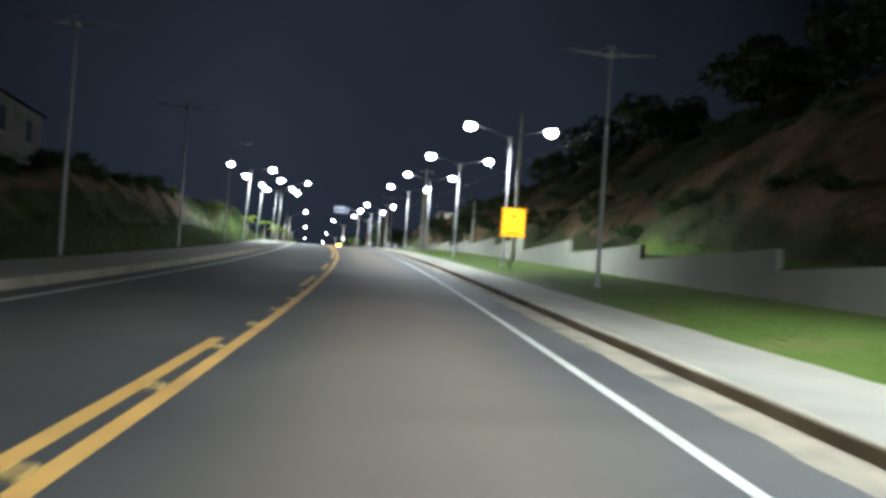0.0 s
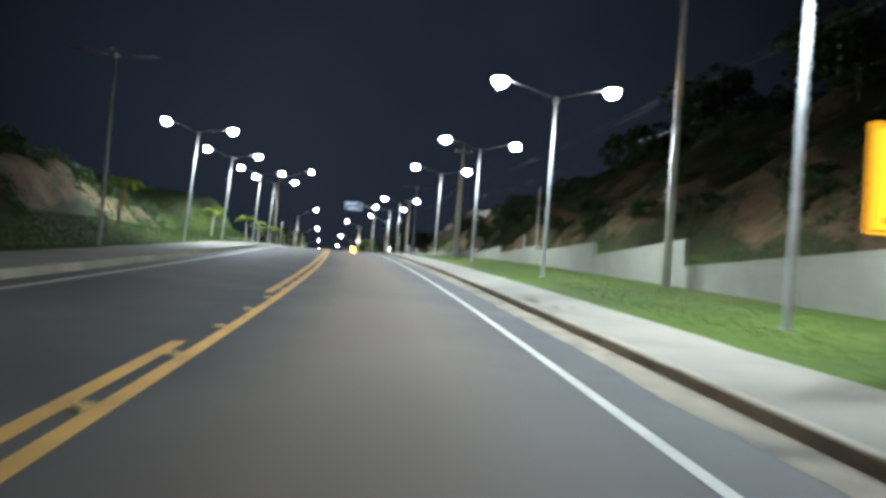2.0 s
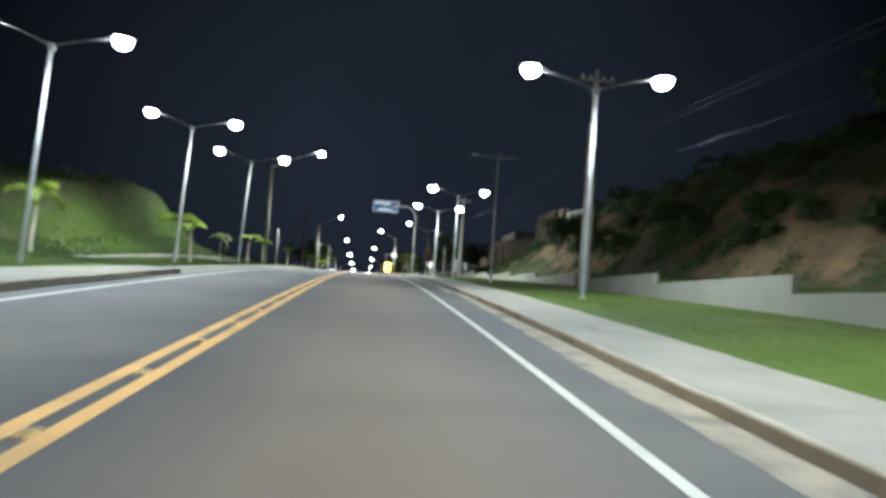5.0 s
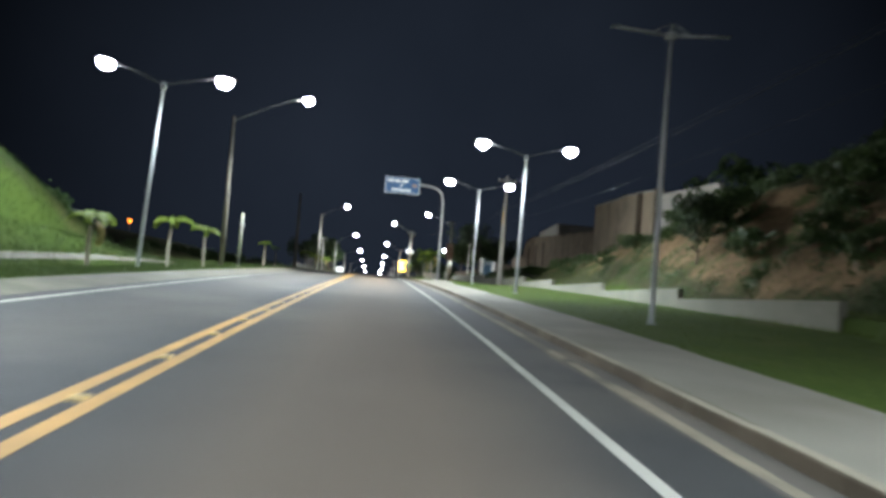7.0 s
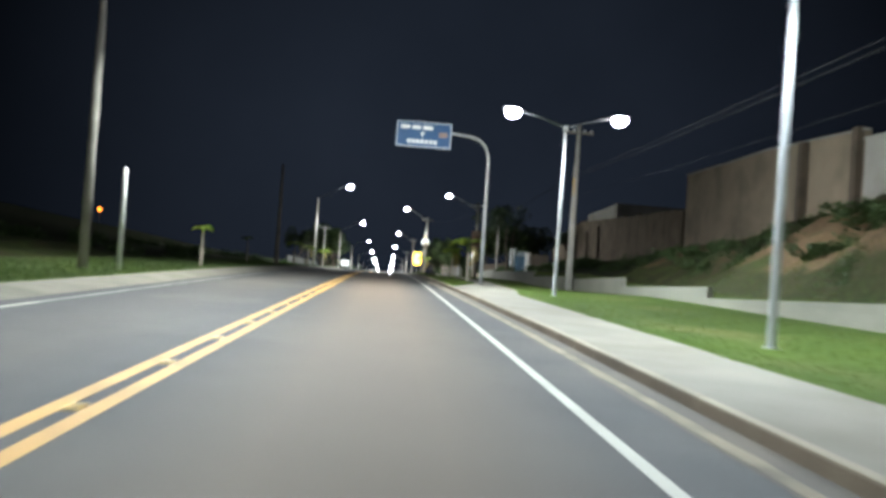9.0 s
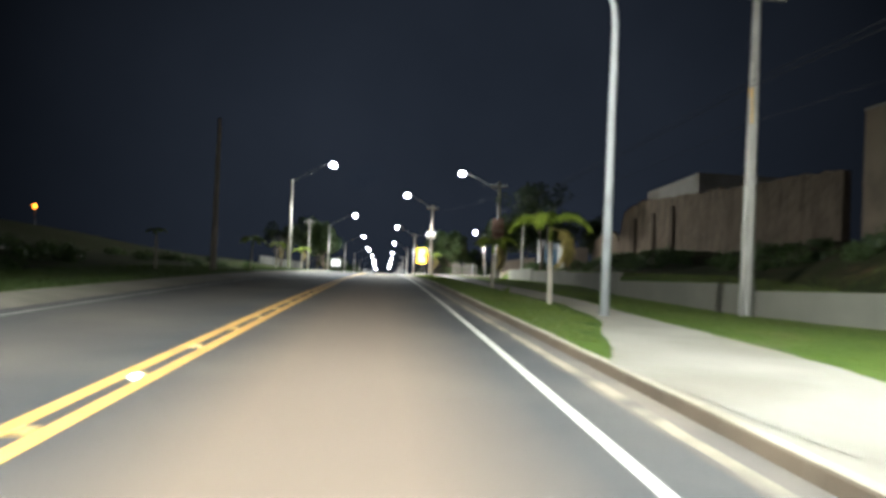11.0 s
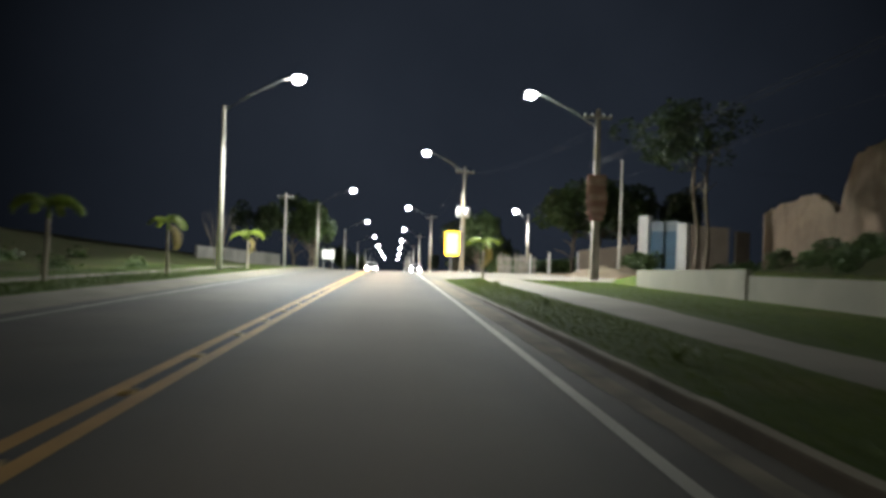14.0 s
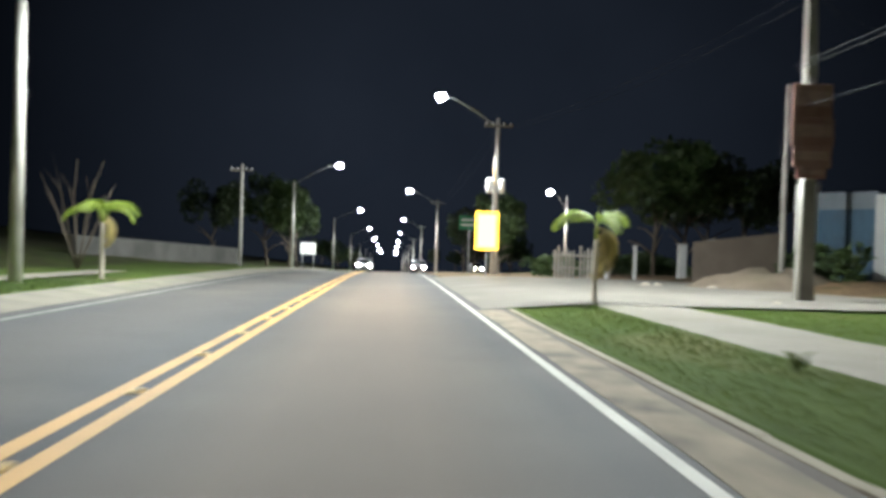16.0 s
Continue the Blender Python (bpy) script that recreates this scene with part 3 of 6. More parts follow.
gutter = strip("gutter", list(np.arange(92, 195.7, 0.4)), gutter_line, lambda s: float(kerb_line(s)) + 0.02, 0.002, 0.014, GUTTER_SOIL, across=2)
tagged(gutter, "dark dusty asphalt gutter below the kerb", "gutter", kind="structure")
gutter = strip("gutter", list(np.arange(-60, 10, 2.0)) + list(np.arange(10, 92.1, 0.2)), gutter_edge, lambda s: float(kerb_line(s)) + 0.02, 0.002, 0.014, GUTTER, across=2)
tagged(gutter, "pale sandy concrete gutter beside the kerb", "gutter", kind="structure")
sand = strip("gutter_sand", list(np.arange(92, 195.2, 0.3)), ragged(lambda s: kerb_line(s) - np.interp(s, [135, 160, 180], [0.36, 0.32, 0.62]), 0.06, 41.0), ragged(lambda s: kerb_line(s) - np.interp(s, [160, 180], [0.24, 0.12]), 0.06, 44.0), 0.006, 0.0135, GUTTER)
tagged(sand, "thin line of pale washed-up sand along the gutter", "sand", kind="structure")
foot = strip("footway", list(np.arange(-40, 10, 1.0)) + list(np.arange(10, 137.7, 0.4)), lambda s: float(kerb_line(s)) + 0.115, ragged(lambda s: 4.55, 0.10, 8.0), 0.126, 0.142, PAVING, across=3, noise_h=0.006)
tagged(foot, "pale concrete footway along the kerb", "footway", kind="structure")
FOOT2_S = [134, 137.4, 139.1, 141, 142.4, 144.9, 148.4, 151, 156, 168, 196]
FOOT2_L = [3.0, 2.62, 3.12, 3.66, 4.09, 4.5, 4.75, 4.6, 4.45, 4.33, 4.4]
foot2_right = lambda s: float(np.interp(s, [134, 138, 142, 144.8, 147.7, 150, 155, 158, 165, 170, 178, 196], [4.6, 5.3, 5.45, 5.5, 5.68, 5.9, 5.9, 5.8, 5.5, 5.6, 6.3, 6.4]))
foot2 = strip("footway", list(np.arange(134.0, 196.1, 0.4)), ragged(lambda s: np.interp(s, FOOT2_S, FOOT2_L), 0.12, 14.0), ragged(foot2_right, 0.14, 17.0), 0.137, 0.14, PAVING, across=4, noise_h=0.004)
tagged(foot2, "pale concrete footway between two grass verges", "footway", kind="structure")
foot3 = strip("footway", list(np.arange(-40, 20, 1.0)) + list(np.arange(20, 84.1, 0.4)), ragged(lambda s: -8.6, 0.12, 11.0), -6.33, 0.165, 0.165, PAVING, across=3, noise_h=0.01)
tagged(foot3, "worn concrete footway below the cut slope", "footway", kind="structure")
foot4 = strip("footway", list(np.arange(84, 93.1, 1.0)), lambda s: -8.6 + 0.12 * (s - 84), lambda s: -6.33, 0.165, 0.165, PAVING, across=3)
tagged(foot4, "widened concrete end of the footway", "footway", kind="structure")
foot5 = strip("footway", list(np.arange(94, 127, 1.0)), -10.15, -9.75, lambda s: float(terrain(s, -10.15)) + 0.04, lambda s: float(terrain(s, -9.75)) + 0.04, PAVING, across=1)
tagged(foot5, "narrow concrete path beyond the grass", "footway", kind="structure")
foot7 = strip("footway", list(np.arange(176, 207, 0.5)), ragged(lambda s: -10.2, 0.12, 21.0), ragged(lambda s: -9.2, 0.12, 23.0), lambda s: float(terrain(s, -10.2)) + 0.04, lambda s: float(terrain(s, -9.2)) + 0.04, PAVING, across=2)
tagged(foot7, "narrow worn path across the grass verge", "footway", kind="structure")
for o0, o1, h0, h1 in ((lambda s: float(kerb_line(s)) - 0.50, lambda s: 4.0, 0.006, 0.16), (lambda s: 4.0, lambda s: 40.0, 0.16, 0.22)):
    apron = strip("side_road", list(np.arange(195.2, 214.1, 0.75)), o0, o1, h0, h1, APRON, across=8, noise_h=0.015)
    tagged(apron, "sandy side road joining the asphalt", "side road", kind="structure")
foot6 = strip("verge_soil", list(np.arange(93, 200, 0.5)) + list(np.arange(200, 260, 2.0)), -7.0, ragged(lambda s: -6.0, 0.12, 5.0), 0.15, 0.005, VERGE_DUST, across=3, noise_h=0.0)
tagged(foot6, "dusty soil edge between asphalt and grass", "verge", kind="structure")

# ---- painted lines ----
def line(s0, s1, o, w, mat, label, step=2.0):
    ob = strip("lane_line", list(np.arange(s0, s1, step)) + [s1], o - w / 2, o + w / 2, 0.005, 0.005, mat)
    return tagged(ob, label, "lane line", kind="structure")


line(-40, 700, 1.75, 0.11, WHITE_LINE, "solid white edge line on asphalt")
line(-40, 122, -5.51, 0.14, WHITE_LINE, "white edge line by the far kerb")
line(122, 700, -5.51, 0.12, FADED_LINE, "faded white edge line by the soil verge")
line(-40, 700, -1.745, 0.14, YELLOW_LINE, "solid yellow centre line on asphalt")
line(50.6, 700, -2.015, 0.14, YELLOW_LINE, "second solid yellow centre line")
for s0, s1 in ((-40, -36), (-31, -26), (-21, -16), (-11, -6), (-1, 4), (9, 13), (17.5, 22.5), (31.2, 35.4), (39.7, 44.4)):
    line(s0, s1, -2.015, 0.14, YELLOW_LINE, "broken yellow centre line dash on asphalt", 1.0)


def stud_thing():
    root = thing("road_stud", place(10, -1.885), "yellow raised plastic road stud between the centre lines", "road stud", "road studs")
    bm = bmesh.new()
    low = [bm.verts.new(p) for p in ((-0.06, -0.05, 0), (0.06, -0.05, 0), (0.06, 0.05, 0), (-0.06, 0.05, 0))]
    top = [bm.verts.new(p) for p in ((-0.052, -0.036, 0.02), (0.052, -0.036, 0.02), (0.052, 0.036, 0.02), (-0.052, 0.036, 0.02))]
    bm.faces.new(top)
    for k in range(4):
        bm.faces.new((low[k], low[(k + 1) % 4], top[(k + 1) % 4], top[k]))
    bm.normal_update()
    part("stud_body", bm, STUD, root)
    for sd in (-1, 1):
        bm = bmesh.new()
        q = [bm.verts.new((x, sd * y, z)) for x, y, z in ((-0.048, 0.0495, 0.004), (0.048, 0.0495, 0.004), (0.046, 0.038, 0.019), (-0.046, 0.038, 0.019))]
        bm.faces.new(q if sd < 0 else q[::-1])
        bmesh.ops.solidify(bm, geom=bm.faces[:], thickness=-0.003)
        part("reflector", bm, REFLECTOR, root, "glassy reflector face")
    return root


stud = stud_thing()
for k in range(1, 140):
    s = 10 + 1.98 * k
    copy_thing(stud, place(s, -1.885))

# scattered pale scuffs on the lane by the edge line
rs = random.Random(31)
bm = bmesh.new()
for k in range(22):
    s, o = rs.gauss(105.5, 1.6), rs.gauss(1.48, 0.12)
    ln, w = rs.uniform(0.08, 0.34), rs.uniform(0.004, 0.012)
    sk = rs.uniform(-0.03, 0.03)
    bm.faces.new([bm.verts.new(at(a, b, 0.004 + 0.0001 * (k % 20))) for a, b in ((s, o - w * 0.4), (s + ln * 0.5, o - w + sk), (s + ln, o + sk), (s + ln * 0.6, o + w + sk), (s + ln * 0.1, o + w * 0.6))])
bmesh.ops.recalc_face_normals(bm, faces=bm.faces)
tagged(part("scuff_marks", bm, FADED_LINE), "scattered thin pale scuff marks on the asphalt", "scuff marks", kind="stuff")

# mud stains on the footway and a dark repair on the lane
def flat_patch(name, s0, o0, length, width, h, mat, label, category, seed):
    """A thin sheet with an uneven outline."""
    r = random.Random(seed)
    bm = bmesh.new()
    ring = []
    for k in range(18):
        a, q = math.tau * k / 18, r.uniform(0.65, 1.15)
        ring.append(bm.verts.new(at(s0 + 0.5 * length * q * math.sin(a), o0 + 0.5 * width * q * math.cos(a), h)))
    bm.faces.new(ring)
    return tagged(part(name, bm, mat), label, category, kind="structure")


for n, (s, o, ln, w) in enumerate(((51.3, 3.2, 0.9, 0.22), (49.8, 3.25, 0.5, 0.16), (49.9, 3.6, 0.35, 0.14), (52.6, 3.5, 0.5, 0.12), (66.0, 3.4, 0.7, 0.15), (38.5, 3.3, 0.6, 0.2), (36.9, 3.7, 0.5, 0.14), (80.2, 3.5, 0.6, 0.15))):
    flat_patch("mud_stain", s, o, ln, w, 0.166, MUD, "dried dark mud stain on the footway", "stain", 60 + n)
flat_patch("road_patch", 156.6, 0.35, 0.75, 0.3, 0.004, TAR, "small dark tar patch on the asphalt", "road patch", 80)

# ---- poles and lamps ----
def lamp_head(parent, x, z, tilt, lit, tall=False):
    """A street-lamp head with a drop glass, its arm coming from x = 0."""
    sx = 1 if x > 0 else -1
    q = 1.15 if tall else 1.0
    bm = bmesh.new()
    prof = [(-0.36, 0.045), (-0.2, 0.10), (0.1, 0.16), (0.34, 0.13), (0.42, 0.05)]
    rings = []
    for d, r in prof:
        ring = []
        for k in range(10):
            a = math.pi * k / 9
            ring.append(bm.verts.new((x + sx * d * q, r * q * math.cos(a), z + 0.02 + 0.75 * r * q * math.sin(a) + tilt * d)))
        rings.append(ring)
    for a, b in zip(rings, rings[1:]):
        for k in range(9):
            bm.faces.new((a[k], a[k + 1], b[k + 1], b[k]))
        bm.faces.new((a[0], b[0], b[9], a[9]))
    bm.faces.new(rings[0])
    bm.faces.new(list(reversed(rings[-1])))
    bmesh.ops.recalc_face_normals(bm, faces=bm.faces)
    head = part("lamp_head", bm, HOUSING, parent, smooth=True)
    bm = bmesh.new()
    bmesh.ops.create_uvsphere(bm, u_segments=14, v_segments=8, radius=1.0)
    bmesh.ops.delete(bm, geom=[v for v in bm.verts if v.co.z > 0.6], context="VERTS")
    bmesh.ops.transform(bm, matrix=Matrix.Translation((x + sx * 0.08 * q, 0, z - 0.03)) @ Matrix.Diagonal((0.25 * q, 0.22 * q, 0.22 * q, 1)), verts=bm.verts)
    part("glass", bm, LENS_ON if lit else LENS_OFF, head, "bright white lit glass" if lit else "dark unlit glass", smooth=True)


def lamp_light(s, o, h, watts, color=LAMP_COLOR, size=0.12, tilt=0.0, cone=160, blend=0.8):
    data = bpy.data.lights.new("street_light", "SPOT")
    data.shadow_soft_size, data.energy, data.color, data.spot_size, data.spot_blend = size, watts, color, radians(cone), blend
    ob = new("street_light", data)
    ob.matrix_basis = Matrix.Translation(at(s, o, h)) @ Euler((0, radians(tilt), heading(s))).to_matrix().to_4x4()
    return ob


def double_lamp(lit):
    root = thing("street_lamp", Matrix(), "galvanised steel double-arm street lamp, both heads lit" if lit else "galvanised steel double-arm street lamp, heads unlit", "street lamp", "double-arm street lamps")
    bm = bmesh.new()
    tube(bm, [(0, 0, -0.2), (0, 0, 0.02), (0, 0, 3.0), (0, 0, 5.84)], [0.058, 0.058, 0.047, 0.035], 12)
    part("pole", bm, STEEL, root)
    bm = bmesh.new()
    box(bm, -0.09, 0.09, -0.09, 0.09, -0.03, 0.004, 0.004)
    part("base_plate", bm, STEEL, root)
    bm = bmesh.new()
    box(bm, -0.07, 0.07, -0.07, 0.07, 5.72, 5.92, 0.02)
    part("arm_bracket", bm, STEEL, root)
    for sx in (-1, 1):
        bm = bmesh.new()
        tube(bm, [(0.05 * sx, 0, 5.86), (0.6 * sx, 0, 6.06), (1.05 * sx, 0, 6.2), (1.42 * sx, 0, 6.27)], [0.026, 0.024, 0.022, 0.022], 8)
        part("arm", bm, DULL_STEEL, root)
        lamp_head(root, 1.67 * sx, 6.3, 0.12, lit)
    return root


def bare_lamp():
    root = thing("street_lamp", Matrix(), "galvanised steel street lamp pole with two bare arms", "street lamp", "bare street lamps")
    bm = bmesh.new()
    tube(bm, [(0, 0, -0.2), (0, 0, 0.02), (0, 0, 3.2), (0, 0, 6.55)], [0.060, 0.060, 0.05, 0.036], 12)
    part("pole", bm, STEEL, root)
    bm = bmesh.new()
    box(bm, -0.09, 0.09, -0.09, 0.09, -0.03, 0.004, 0.004)
    part("base_plate", bm, STEEL, root)
    bm = bmesh.new()
    tube(bm, [(0, 0, 6.38), (0, 0, 6.42), (0, 0, 6.5)], [0.09, 0.14, 0.14], 12)
    part("collar", bm, STEEL, root)
    for sx in (-1, 1):
        bm = bmesh.new()
        tube(bm, [(0.05 * sx, 0, 6.45), (0.7 * sx, 0, 6.5), (1.36 * sx, 0, 6.55)], [0.032, 0.03, 0.03], 8)
        part("arm", bm, STEEL, root)
        bm = bmesh.new()
        tube(bm, [(0.02 * sx, 0, 6.72), (0.22 * sx, 0, 6.62), (0.42 * sx, 0, 6.5)], 0.015, 6)
        part("brace", bm, STEEL, root)
    bm = bmesh.new()
    tube(bm, [(0, 0, 6.5), (0, 0, 6.74)], [0.03, 0.015], 8)
    part("finial", bm, STEEL, root)
    return root


# Lamps at s = 19.5, 5.5 and -8.5 are unseen, added to brighten the start.
LIT_RIGHT = [(46.9, 5.92), (19.5, 6.0), (5.5, 6.0), (-8.5, 6.0), (60.2, 5.75), (74.6, 5.95), (88.8, 5.95), (120.5, 6.05), (134.8, 6.05)]
DARK_RIGHT = [(33.6, 5.85), (105.3, 6.15)]
LIT_LEFT = [(77.2, -9.42), (88.9, -9.25), (100.5, -8.4), (116.2, -8.5)]
DARK_LEFT = [(35.2, -9.0), (48.6, -9.0), (62.2, -9.0), (21.0, -9.0)]
lit_lamp, dark_lamp = double_lamp(True), bare_lamp()
for n, (s, o) in enumerate(LIT_LEFT + LIT_RIGHT):
    base = float(terrain(s, o)) + 0.02
    wide, tall = (1.18, 1.13) if o < 0 and s > 110 else (1.0, 1.0) if o < 0 else (1.1, 1.02)
    lean = 3.0 if o < 0 else 0.3                 # lean, like the size above, fitted to the camera's view
    m = place(s, o, base, 3 if o < 0 else -2) @ Euler((0, radians(lean), 0)).to_matrix().to_4x4()
    if n:
        copy_thing(lit_lamp, m @ Matrix.Diagonal((wide, 1, tall, 1)))
    else:
        lit_lamp.matrix_basis = m
    for sx in (-1, 1):
        lamp_light(s, o + 1.73 * wide * sx + (0.3 if o < 0 else 0.03), base + 5.94 * tall, LAMP_WATTS)
for n, (s, o) in enumerate(DARK_RIGHT + DARK_LEFT):
    m = place(s, o, float(terrain(s, o)) + 0.02, -2 if o > 0 else 3)
    if n:
        copy_thing(dark_lamp, m)
    else:
        dark_lamp.matrix_basis = m


def concrete_pole(bm, height, base=0.2, top=0.1, sides=10):
    tube(bm, [(0, 0, -0.3), (0, 0, height * 0.5), (0, 0, height)], [base, (base + top) / 2, top], sides)


def utility_pole(s, o, height, arm=None, head=None, mast=False, label="tapered concrete utility pole", base=0.2, pipe=0.75, lit=True, crossarm=True, square=False, mat=None):
    """A concrete pole; arm: (x of the lamp head, its height)."""
    b = float(terrain(s, o))
    root = thing("utility_pole", place(s, o, b), label, "utility pole", "utility poles")
    bm = bmesh.new()
    if square:
        q0 = [bm.verts.new(p) for p in ((-0.08, -0.15, -0.3), (0.36, -0.15, -0.3), (0.36, 0.15, -0.3), (-0.08, 0.15, -0.3))]
        q1 = [bm.verts.new(p) for p in ((-0.07, -0.12, height), (0.15, -0.12, height), (0.15, 0.12, height), (-0.07, 0.12, height))]
        bm.faces.new(q0[::-1])
        bm.faces.new(q1)
        for k in range(4):
            bm.faces.new((q0[k], q0[(k + 1) % 4], q1[(k + 1) % 4], q1[k]))
        bmesh.ops.bevel(bm, geom=bm.edges[:], offset=0.015, segments=2, affect="EDGES")
    else:
        concrete_pole(bm, height, base)
    part("shaft", bm, mat or CONCRETE, root)
    if pipe:
        bm = bmesh.new()
        up = pipe * height
        tube(bm, [(-base - 0.02, -0.17, 0), (-base + 0.05, -0.15, up)], [0.055, 0.05], 10)
        part("conduit", bm, PALE_PIPE, root, "pale steel conduit pipe")
        bm = bmesh.new()
        tube(bm, [(-base + 0.05, -0.15, up * 0.76), (-base + 0.05, -0.15, up * 0.9)], 0.059, 10)
        part("marker_band", bm, STUD, root, "faded yellow band")
    if crossarm:
        bm = bmesh.new()
        box(bm, -0.8, 0.8, -0.16, -0.07, height - 0.55, height - 0.43, 0.01)
        part("crossarm", bm, WOOD, root)
        for x in (-0.7, -0.3, 0.3, 0.7):
            bm = bmesh.new()
            tube(bm, [(x, -0.115, height - 0.43), (x, -0.115, height - 0.36), (x, -0.115, height - 0.28)], [0.05, 0.065, 0.03], 8)
            part("insulator", bm, SIGN_WHITE, root)
    if mast:
        bm = bmesh.new()
        tube(bm, [(0, 0, height), (0, 0, height + 0.7)], [0.03, 0.02], 6)
        part("mast", bm, STEEL, root)
    if arm:
        x, z = arm
        sx = 1 if x > 0 else -1
        bm = bmesh.new()
        z0 = min(height - 0.2, z - 1.6)
        tube(bm, [(0.1 * sx, 0, z0), (x * 0.4, 0, z0 + (z - z0) * 0.5), (x * 0.8, 0, z - 0.12), (x - 0.3 * sx, 0, z - 0.03)], [0.035, 0.032, 0.03, 0.028], 8)
        part("arm", bm, STEEL, root)
        lamp_head(root, x, z, 0.1, lit, tall=True)
        if lit:
            lamp_light(s, o + x, b + z - 0.38, TALL_WATTS, TALL_COLOR, tilt=-26 * sx, cone=159, blend=0.5)
    return root


utility_pole(58.6, 9.35, 9.6, base=0.14, pipe=0.8, crossarm=False)
root = thing("thin_pole", place(82.5, 11.75, float(terrain(82.5, 11.75))), "thin pale pole on the terrace behind the wall", "pole")
bm = bmesh.new()
tube(bm, [(0, 0, -0.2), (0, 0, 2.2), (0, 0, 4.4)], [0.09, 0.08, 0.06], 10)
part("shaft", bm, CONCRETE, root)
root = thing("stake", place(83.5, 11.2, float(terrain(83.5, 11.2))), "short pale stake behind the wall", "post")
bm = bmesh.new()
tube(bm, [(0, 0, -0.2), (0, 0, 1.3)], [0.05, 0.045], 8)
part("shaft", bm, CONCRETE, root)
utility_pole(100.3, 9.55, 10.0, base=0.27)
utility_pole(149.5, 10.42, 9.5, base=0.19)
utility_pole(198.7, 10.95, 9.4, arm=(-3.6, 10.05), base=0.12, pipe=0.62, square=True, mat=DULL_CONCRETE, label="rectangular concrete utility pole with one lit lamp arm")
root = thing("thin_pole", place(206.7, 15.0, float(terrain(206.7, 15.0))), "thin grey pole standing near the gate", "pole")
bm = bmesh.new()
tube(bm, [(0, 0, -0.2), (0, 0, 3.5), (0, 0, 7.6)], [0.11, 0.1, 0.07], 10)
part("shaft", bm, CONCRETE, root)
utility_pole(132.1, -9.0, 8.75, arm=(4.1, 10.1), base=0.15, mat=DULL_CONCRETE, label="concrete utility pole with a long lit lamp arm", pipe=0.0, crossarm=False)
utility_pole(198.2, -8.9, 8.5, arm=(3.7, 10.1), base=0.15, pipe=0.0, crossarm=False, label="slim steel-grey pole with one lit lamp arm")
utility_pole(220.6, 5.9, 8.9, arm=(-3.2, 10.0), base=0.18, label="concrete utility pole carrying a transformer and a lamp")
utility_pole(248.5, -9.3, 8.2, arm=(4.1, 9.9), base=0.15, pipe=0.0, crossarm=False, label="slim pole with one lit lamp arm")
for k, s in enumerate((268, 315, 362, 409, 456, 503, 550)):
    utility_pole(s, 5.6, 9.0, arm=(-3.4, 10.0), base=0.17, pipe=0.0, label="distant utility pole with a lit lamp arm")
for k, s in enumerate((296, 344, 392, 440, 488, 536)):
    utility_pole(s, -9.3, 8.4, arm=(4.1, 9.9), base=0.15, pipe=0.0, crossarm=False, label="distant slim pole with a lit lamp arm")
utility_pole(245.6, 16.2, 7.2, arm=(-1.5, 7.6), base=0.14, pipe=0.0, crossarm=False, label="slim pole with a small lit lamp")
utility_pole(233.0, -10.9, 7.4, base=0.13, pipe=0.0, label="thin dark utility pole")

# transformer on the far pole
root = thing("transformer", place(220.6, 5.9, float(terrain(220.6, 5.9)) + 4.6), "pale cylindrical transformer on a pole", "transformer")
for x in (-0.42, 0.28):
    bm = bmesh.new()
    tube(bm, [(x, -0.25, 0), (x, -0.25, 0.05), (x, -0.25, 0.75), (x, -0.25, 0.82)], [0.17, 0.2, 0.2, 0.12], 14)
    part("tank", bm, SIGN_WHITE, root)
bm = bmesh.new()
box(bm, -0.6, 0.5, -0.08, 0.0, 0.2, 0.28, 0.01)
part("bracket", bm, STEEL, root)


def cable(a, b, sag, radius=0.0055):
    pts = [a.lerp(b, k / 12) - Vector((0, 0, sag * 4 * (k / 12) * (1 - k / 12))) for k in range(13)]
    bm = bmesh.new()
    tube(bm, pts, radius, 5, cap=False)
    tagged(part("overhead_cable", bm, CABLE), "thin weathered grey overhead cable", "cable", "overhead cables")


utility_pole(15.5, 9.2, 9.6, base=0.2, crossarm=False)
chain = [(15.5, 9.2), (58.6, 9.3), (100.3, 9.55), (149.5, 10.42), (198.7, 10.95), (220.6, 5.9), (268, 5.6)]
for (s0, o0), (s1, o1) in zip(chain, chain[1:]):
    for h, dx, sag in ((6.45, -0.25, 0.2), (6.4, -0.33, 0.2), (6.33, -0.22, 0.24), (6.27, -0.3, 0.26), (5.25, -0.28, 0.3)) if s1 < 200 else ((8.3, -0.3, 0.5), (8.3, 0.3, 0.5)):
        cable(at(s0, o0 + dx, h), at(s1, o1 + dx, h), sag)
cable(at(198.7, 10.95, 8.6), at(206, 22, 6.5), 0.5)
cable(at(198.7, 10.95, 8.3), at(204, 26, 7.0), 0.6)

# short white post on the grass
root = thing("post", place(132.5, -8.1, 0.15), "short white-painted round post on grass", "post")
bm = bmesh.new()
tube(bm, [(0, 0, -0.2), (0, 0, 3.1), (0, 0, 3.16)], [0.075, 0.07, 0.03], 12)
part("shaft", bm, PLASTER_WHITE, root)

# ---- signs ----
def bars(parent, rows, y, mat, thick=0.004):
    """Unreadable lines of writing: plain bars (x0, x1, z0, z1)."""
    for x0, x1, z0, z1 in rows:
        bm = bmesh.new()
        box(bm, x0, x1, y - thick, y, z0, z1)
        part("bar", bm, mat, parent)


